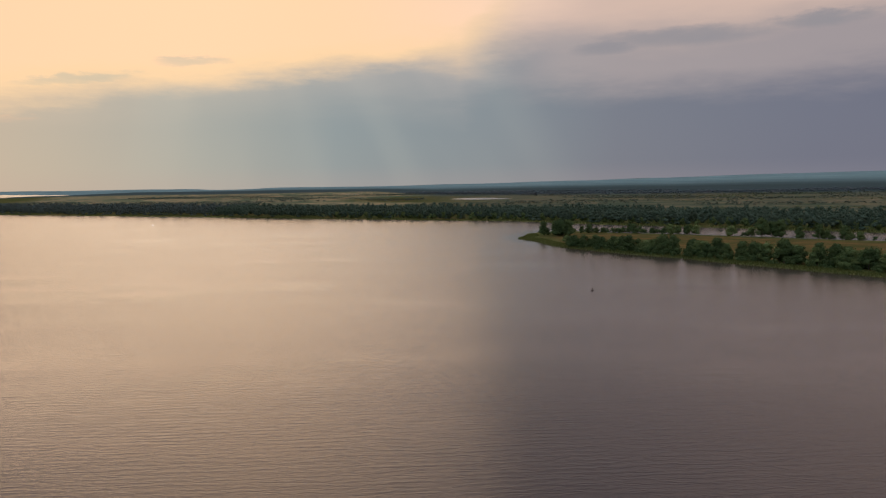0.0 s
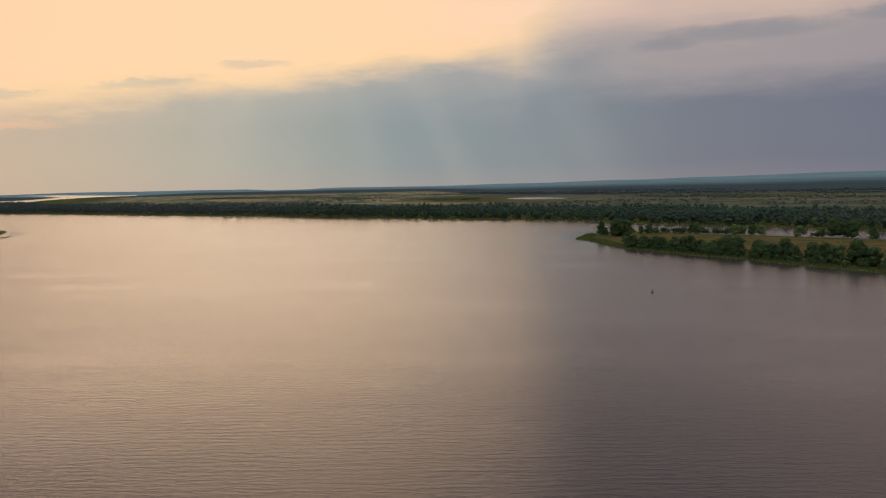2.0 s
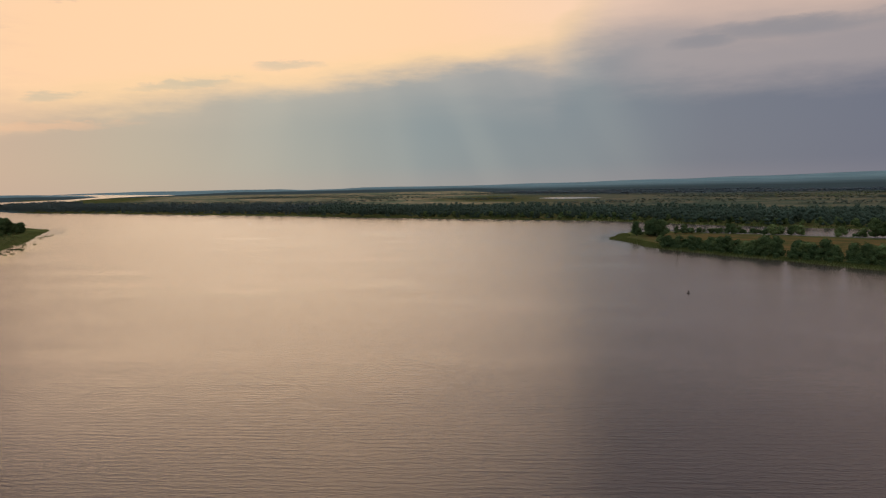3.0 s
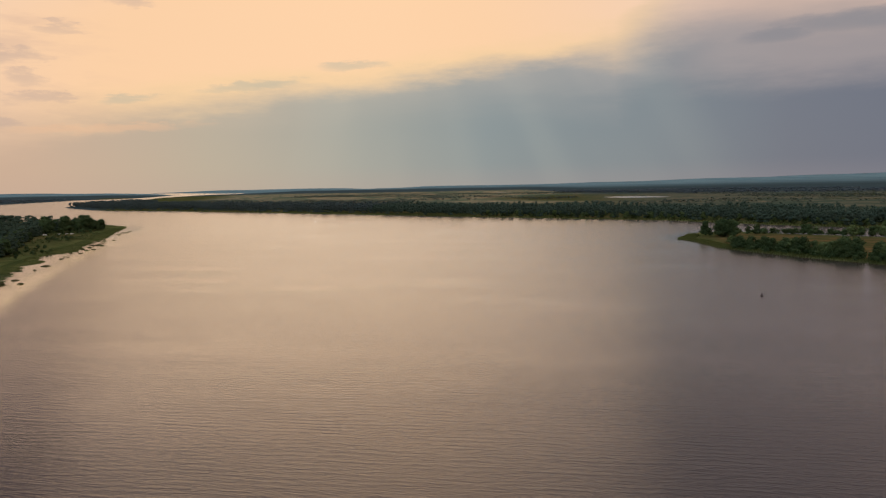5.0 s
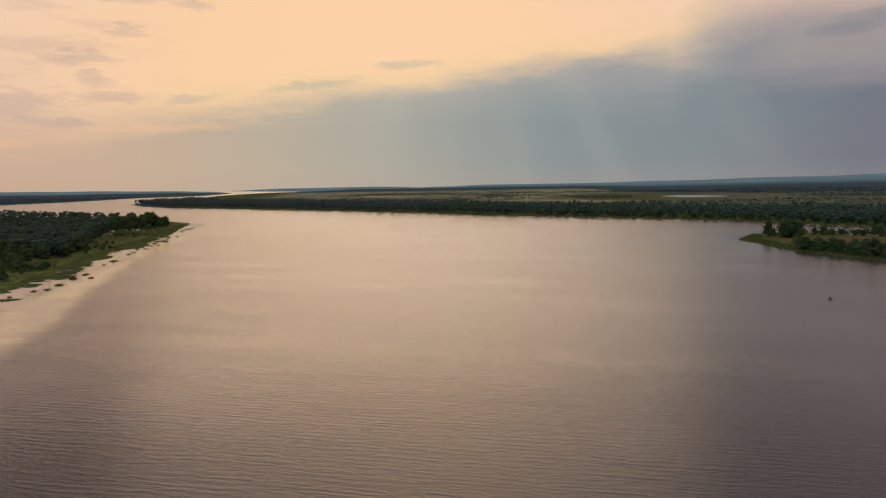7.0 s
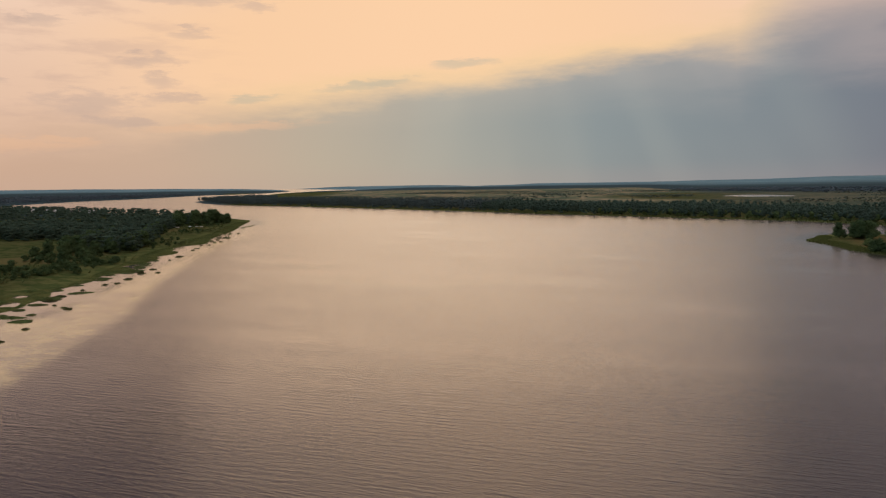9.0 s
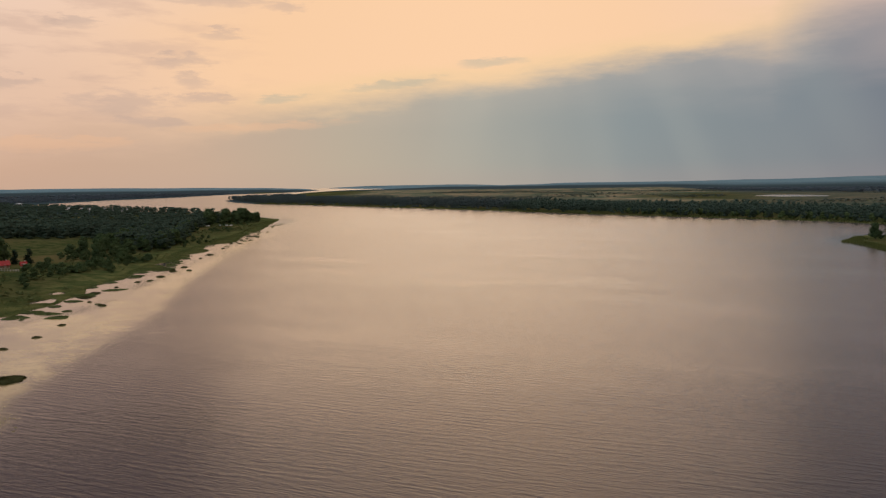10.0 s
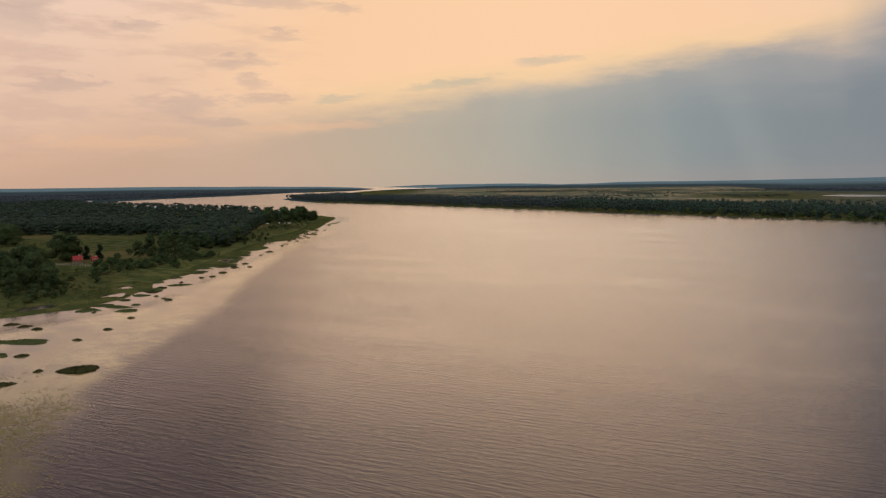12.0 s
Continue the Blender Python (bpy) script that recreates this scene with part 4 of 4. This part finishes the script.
while made < 26:
    i = rng_marsh.integers(1, 6)
    p = edge[i] + (edge[i + 1] - edge[i]) * rng_marsh.uniform() + rng_marsh.normal(0, 9, 2)
    if -4.5 < float(land(p[:1], p[1:])[0]) < 0.5:
        islet(GREEN_ISLETS, p[0], p[1], rng_marsh.uniform(2.5, 5.0), rng_marsh.uniform(1.4, 2.6), rng_marsh.uniform(0, 60), rng_marsh)
        made += 1
oval = make_islet(230, M_sedge, "round dark reed island standing alone in the shallows", 0.6, 4.1, 900, 0.5)
oval.matrix_basis = pose(-160.8, 111.0, 0)


def make_weed():
    """Patches of floating leaves on the shallow water."""
    rng = np.random.default_rng(99)
    zone = SHALLOWS
    n = 600000
    x, y = rng.uniform(-482, -98, n), rng.uniform(30, 660, n)
    r = np.hypot(x, y)
    d = inside(x, y, zone) + 7 * rough(x, y, 18, 73)
    cover = 0.5 + rough(x, y, 26, 71, 4) * 0.75 + rough(x * 1.6, y, 4, 72, 2) * 0.5 + 0.45 * ramp01(y, 125, 75) - 0.22
    keep = (d > -2) & (rng.uniform(size=n) < ramp01(r, 205, 160)) & (rng.uniform(size=n) < np.clip(cover, 0, 1) ** 1.6 * ramp01(d, -2, 13)) & (rng.uniform(size=n) < 1.0 - 0.55 * ramp01(r, 220, 420))
    x, y, r = x[keep], y[keep], r[keep]
    wet = land(x, y) < -1
    x, y, r = x[wet], y[wet], r[wet]
    x = np.concatenate([x + rng.normal(0, 0.7, len(x)) for _ in range(4)])
    y = np.concatenate([y + rng.normal(0, 0.7, len(y)) for _ in range(4)])
    a = np.linspace(0, 6.28318, 4, endpoint=False)[None] + rng.uniform(-0.4, 0.4, (len(x), 4))
    s = (rng.uniform(0.07, 0.24, len(x)) * (0.7 + np.tile(r, 4) / 400))[:, None] * rng.uniform(0.6, 1.2, (len(x), 4))
    v = np.stack([x[:, None] + np.cos(a) * s * 1.6, y[:, None] + np.sin(a) * s, np.full(s.shape, 0.015) + rng.uniform(0, 0.02, (len(x), 1))], -1).reshape(-1, 3)
    me = raw_mesh("floating_weed", v, np.arange(len(v)).reshape(-1, 4))
    return tagged(part("floating_weed", me, M_weed), "yellow-green floating weed on the shallows", "water weed", kind="stuff")


make_weed()

# ------------------------------------------------------------------ buildings, boats and the buoy


def gable_house(name, w, d, h, rise, roof_mat, wall_mat, label, porch=False):
    """A small house, its ridge along x, on a stone base."""
    thing = tagged(new(name), label, "house")
    bm = bmesh.new()
    block(bm, -w / 2 - 0.1, w / 2 + 0.1, -d / 2 - 0.1, d / 2 + 0.1, -0.6, 0.35)
    part("base", bm, M_post, thing)
    bm = bmesh.new()
    block(bm, -w / 2, w / 2, -d / 2, d / 2, 0.35, h, 0.04)
    part("wall", bm, wall_mat, thing)
    for sx in (-1, 1):
        bm = bmesh.new()
        x = sx * w / 2
        vs = [bm.verts.new(c) for c in ((x, -d / 2, h), (x, d / 2, h), (x, 0, h + rise), (x - sx * 0.18, -d / 2, h), (x - sx * 0.18, d / 2, h), (x - sx * 0.18, 0, h + rise))]
        for f in ((0, 1, 2), (3, 5, 4), (0, 2, 5, 3), (1, 4, 5, 2), (0, 3, 4, 1)):
            bm.faces.new([vs[i] for i in f])
        part("gable", bm, M_plaster, thing, "pale boarded gable")
    for sy in (-1, 1):
        bm = bmesh.new()
        o, t = 0.55, 0.12
        slope = rise / (d / 2)
        y0, z0 = sy * (d / 2 + o), h - o * slope
        vs = [bm.verts.new((x, y, z)) for x in (-w / 2 - o, w / 2 + o) for y, z in ((y0, z0), (0, h + rise), (0, h + rise + t), (y0, z0 + t))]
        for f in ((0, 1, 2, 3), (7, 6, 5, 4), (0, 4, 5, 1), (1, 5, 6, 2), (2, 6, 7, 3), (3, 7, 4, 0)):
            bm.faces.new([vs[i] for i in f])
        part("roof_slope", bm, roof_mat, thing)
    bm = bmesh.new()
    block(bm, w * 0.2, w * 0.2 + 0.6, -0.3 + d * 0.12, 0.3 + d * 0.12, h, h + rise + 0.7, 0.03)
    part("chimney", bm, M_post, thing)
    bm = bmesh.new()
    block(bm, -0.45, 0.45, -d / 2 - 0.06, -d / 2 + 0.02, 0.35, 2.35)
    part("door", bm, M_post, thing, "weathered board door")
    for x in (-w * 0.32, w * 0.32):
        bm = bmesh.new()
        block(bm, x - 0.55, x + 0.55, -d / 2 - 0.07, -d / 2 + 0.02, 1.05, 2.15)
        win = part("window", bm, M_white, thing, "white window frame")
        bm = bmesh.new()
        block(bm, x - 0.43, x + 0.43, -d / 2 - 0.09, -d / 2 - 0.05, 1.17, 2.03)
        part("pane", bm, M_pane, win)
    return thing


cabin = gable_house("cabin", 4.0, 3.6, 2.1, 1.9, M_roof, M_wall, "small log cabin with a bright red roof")
cabin.matrix_basis = pose(-369.6, 261.2, ground_at(-369.6, 261.2), 0, 0, 68)
hut = gable_house("hut", 2.4, 2.6, 1.7, 1.5, M_roof, M_wall, "little red-roofed hut beside the cabin")
hut.matrix_basis = pose(-362.5, 267, ground_at(-362.5, 267), 0, 0, 62)
point_house = gable_house("village_house", 8.0, 6.0, 3.6, 3.6, M_roof, M_plaster, "red-roofed house among the trees of the point")
point_house.matrix_basis = pose(-575, 668, ground_at(-575, 668) + 3.0, 0, 0, 40)
village = gable_house("village_house", 9.0, 6.5, 3.0, 2.8, M_roof_grey, M_plaster, "pale village house with a grey sheet roof")
spots = ((-1000, 868, 30), (-1030, 878, 55), (-965, 860, 15), (-930, 852, 40), (-905, 846, 70), (-1075, 890, 20), (-1110, 905, 48), (-1490, 1105, 30), (-1515, 1118, 60))
for i, (x, y, turn) in enumerate(spots):
    m = pose(x, y, ground_at(x, y) + 0.2, 0, 0, turn)
    if i == 0:
        village.matrix_basis = m
        tagged(village, group="village by the bay")
    else:
        tagged(copy_thing(village, m), group="village by the bay")


def make_fence(a, b, n):
    thing = tagged(new("fence"), "pale weathered picket fence before the cabins", "fence")
    a, b = Vector(a), Vector(b)
    thing.matrix_basis = pose(a.x, a.y, ground_at(a.x, a.y), 0, 0, math.degrees(math.atan2(b.y - a.y, b.x - a.x)))
    run = (b - a).length
    for i in range(n):
        bm = bmesh.new()
        x = run * i / (n - 1)
        block(bm, x - 0.12, x + 0.12, -0.1, 0.1, -0.4, 1.15, 0.02)
        part("post", bm, M_post, thing)
    for z in (0.45, 1.1):
        bm = bmesh.new()
        block(bm, 0, run, 0.12, 0.17, z, z + 0.14)
        part("rail", bm, M_post, thing)
    return thing


make_fence((-371, 247), (-346, 252), 16)


def make_boat():
    """A rowing boat lying keel up."""
    thing = tagged(new("rowing_boat"), "small white rowing boat upturned on the grass", "boat")
    rows, cols = 9, 9
    v = []
    for i in range(rows):
        u = -1 + 2 * i / (rows - 1)
        half = 0.72 * (1 - abs(u) ** 2.6) + 0.02
        for j in range(cols):
            t = math.pi * j / (cols - 1)
            v.append((2.3 * u, half * math.cos(t), 0.05 + (0.62 - 0.16 * u * u) * math.sin(t) ** 0.7))
    part("hull", grid_mesh("hull", np.array(v), rows, cols), M_white, thing)
    bm = bmesh.new()
    block(bm, -2.1, 2.1, -0.04, 0.04, 0.45, 0.74, 0.01)
    part("keel", bm, M_post, thing)
    return thing


boat = make_boat()
for i, (x, y, turn) in enumerate(((-523, 590, 20), (-519, 592, 65), (-511, 602, 10), (-505, 605, 40), (-501, 607, 85))):
    m = pose(x, y, ground_at(x, y), 0, 0, turn)
    tagged(boat, group="boats on the meadow")
    if i == 0:
        boat.matrix_basis = m
    else:
        copy_thing(boat, m)


def make_buoy():
    thing = tagged(new("channel_buoy"), "dark red channel buoy floating upright on the river", "buoy")
    bm = bmesh.new()
    prof = [(0.02, -0.5), (0.75, -0.45), (0.95, -0.1), (0.95, 0.28), (0.8, 0.45), (0.3, 0.55), (0.02, 0.56)]
    n = 16
    v = np.array([(r * math.cos(6.28318 * i / n), r * math.sin(6.28318 * i / n), z) for r, z in prof for i in range(n)])
    bm.free()
    part("float", grid_mesh("float", v, len(prof), n, closed=True), M_buoy, thing)
    for i in range(3):
        bm = bmesh.new()
        t = 2.0944 * i
        tube(bm, (0.5 * math.cos(t), 0.5 * math.sin(t), 0.45), (0.16 * math.cos(t), 0.16 * math.sin(t), 1.75), 0.05, 0.04)
        part("strut", bm, M_steel, thing)
    bm = bmesh.new()
    tube(bm, (0, 0, 1.0), (0, 0, 1.9), 0.22, 0.3, 10)
    part("shield", bm, M_buoy, thing)
    bm = bmesh.new()
    tube(bm, (0, 0, 1.9), (0, 0, 2.15), 0.14, 0.08, 10)
    part("lamp", bm, M_steel, thing)
    thing.matrix_basis = pose(60.4, 286.5, 0, 3, 2, 0) @ Matrix.Scale(0.68, 4)


make_buoy()

# white mooring buoy and the reeds of the shoal off the spit
small = tagged(new("mooring_buoy"), "small round white mooring buoy on the open river", "buoy")
prof = [(0.02, -0.5), (0.62, -0.35), (0.85, 0.0), (0.8, 0.35), (0.5, 0.7), (0.14, 0.82), (0.12, 1.05), (0.02, 1.08)]
part("float", grid_mesh("float", np.array([(r * math.cos(0.523599 * i), r * math.sin(0.523599 * i), z) for r, z in prof for i in range(12)]), len(prof), 12, closed=True), M_white, small)
bm = bmesh.new()
tube(bm, (0, 0, 1.0), (0, 0, 1.5), 0.05, 0.05)
part("ring_post", bm, M_steel, small)
small.matrix_basis = pose(-325.0, 798.0, 0)
for x, y, s in ((61, 559, 1.2), (62, 552, 1.2)):
    islet(GREEN_ISLETS, x, y, s * 1.6, s, 35, rng_marsh)
# patterns that were never planted are taken away
for ob in ROUND + WILLOW + BUSH + SPRUCE + DARK_ISLETS + GREEN_ISLETS:
    if ob.name not in used:
        for o in (*ob.children_recursive, ob):
            bpy.data.objects.remove(o)
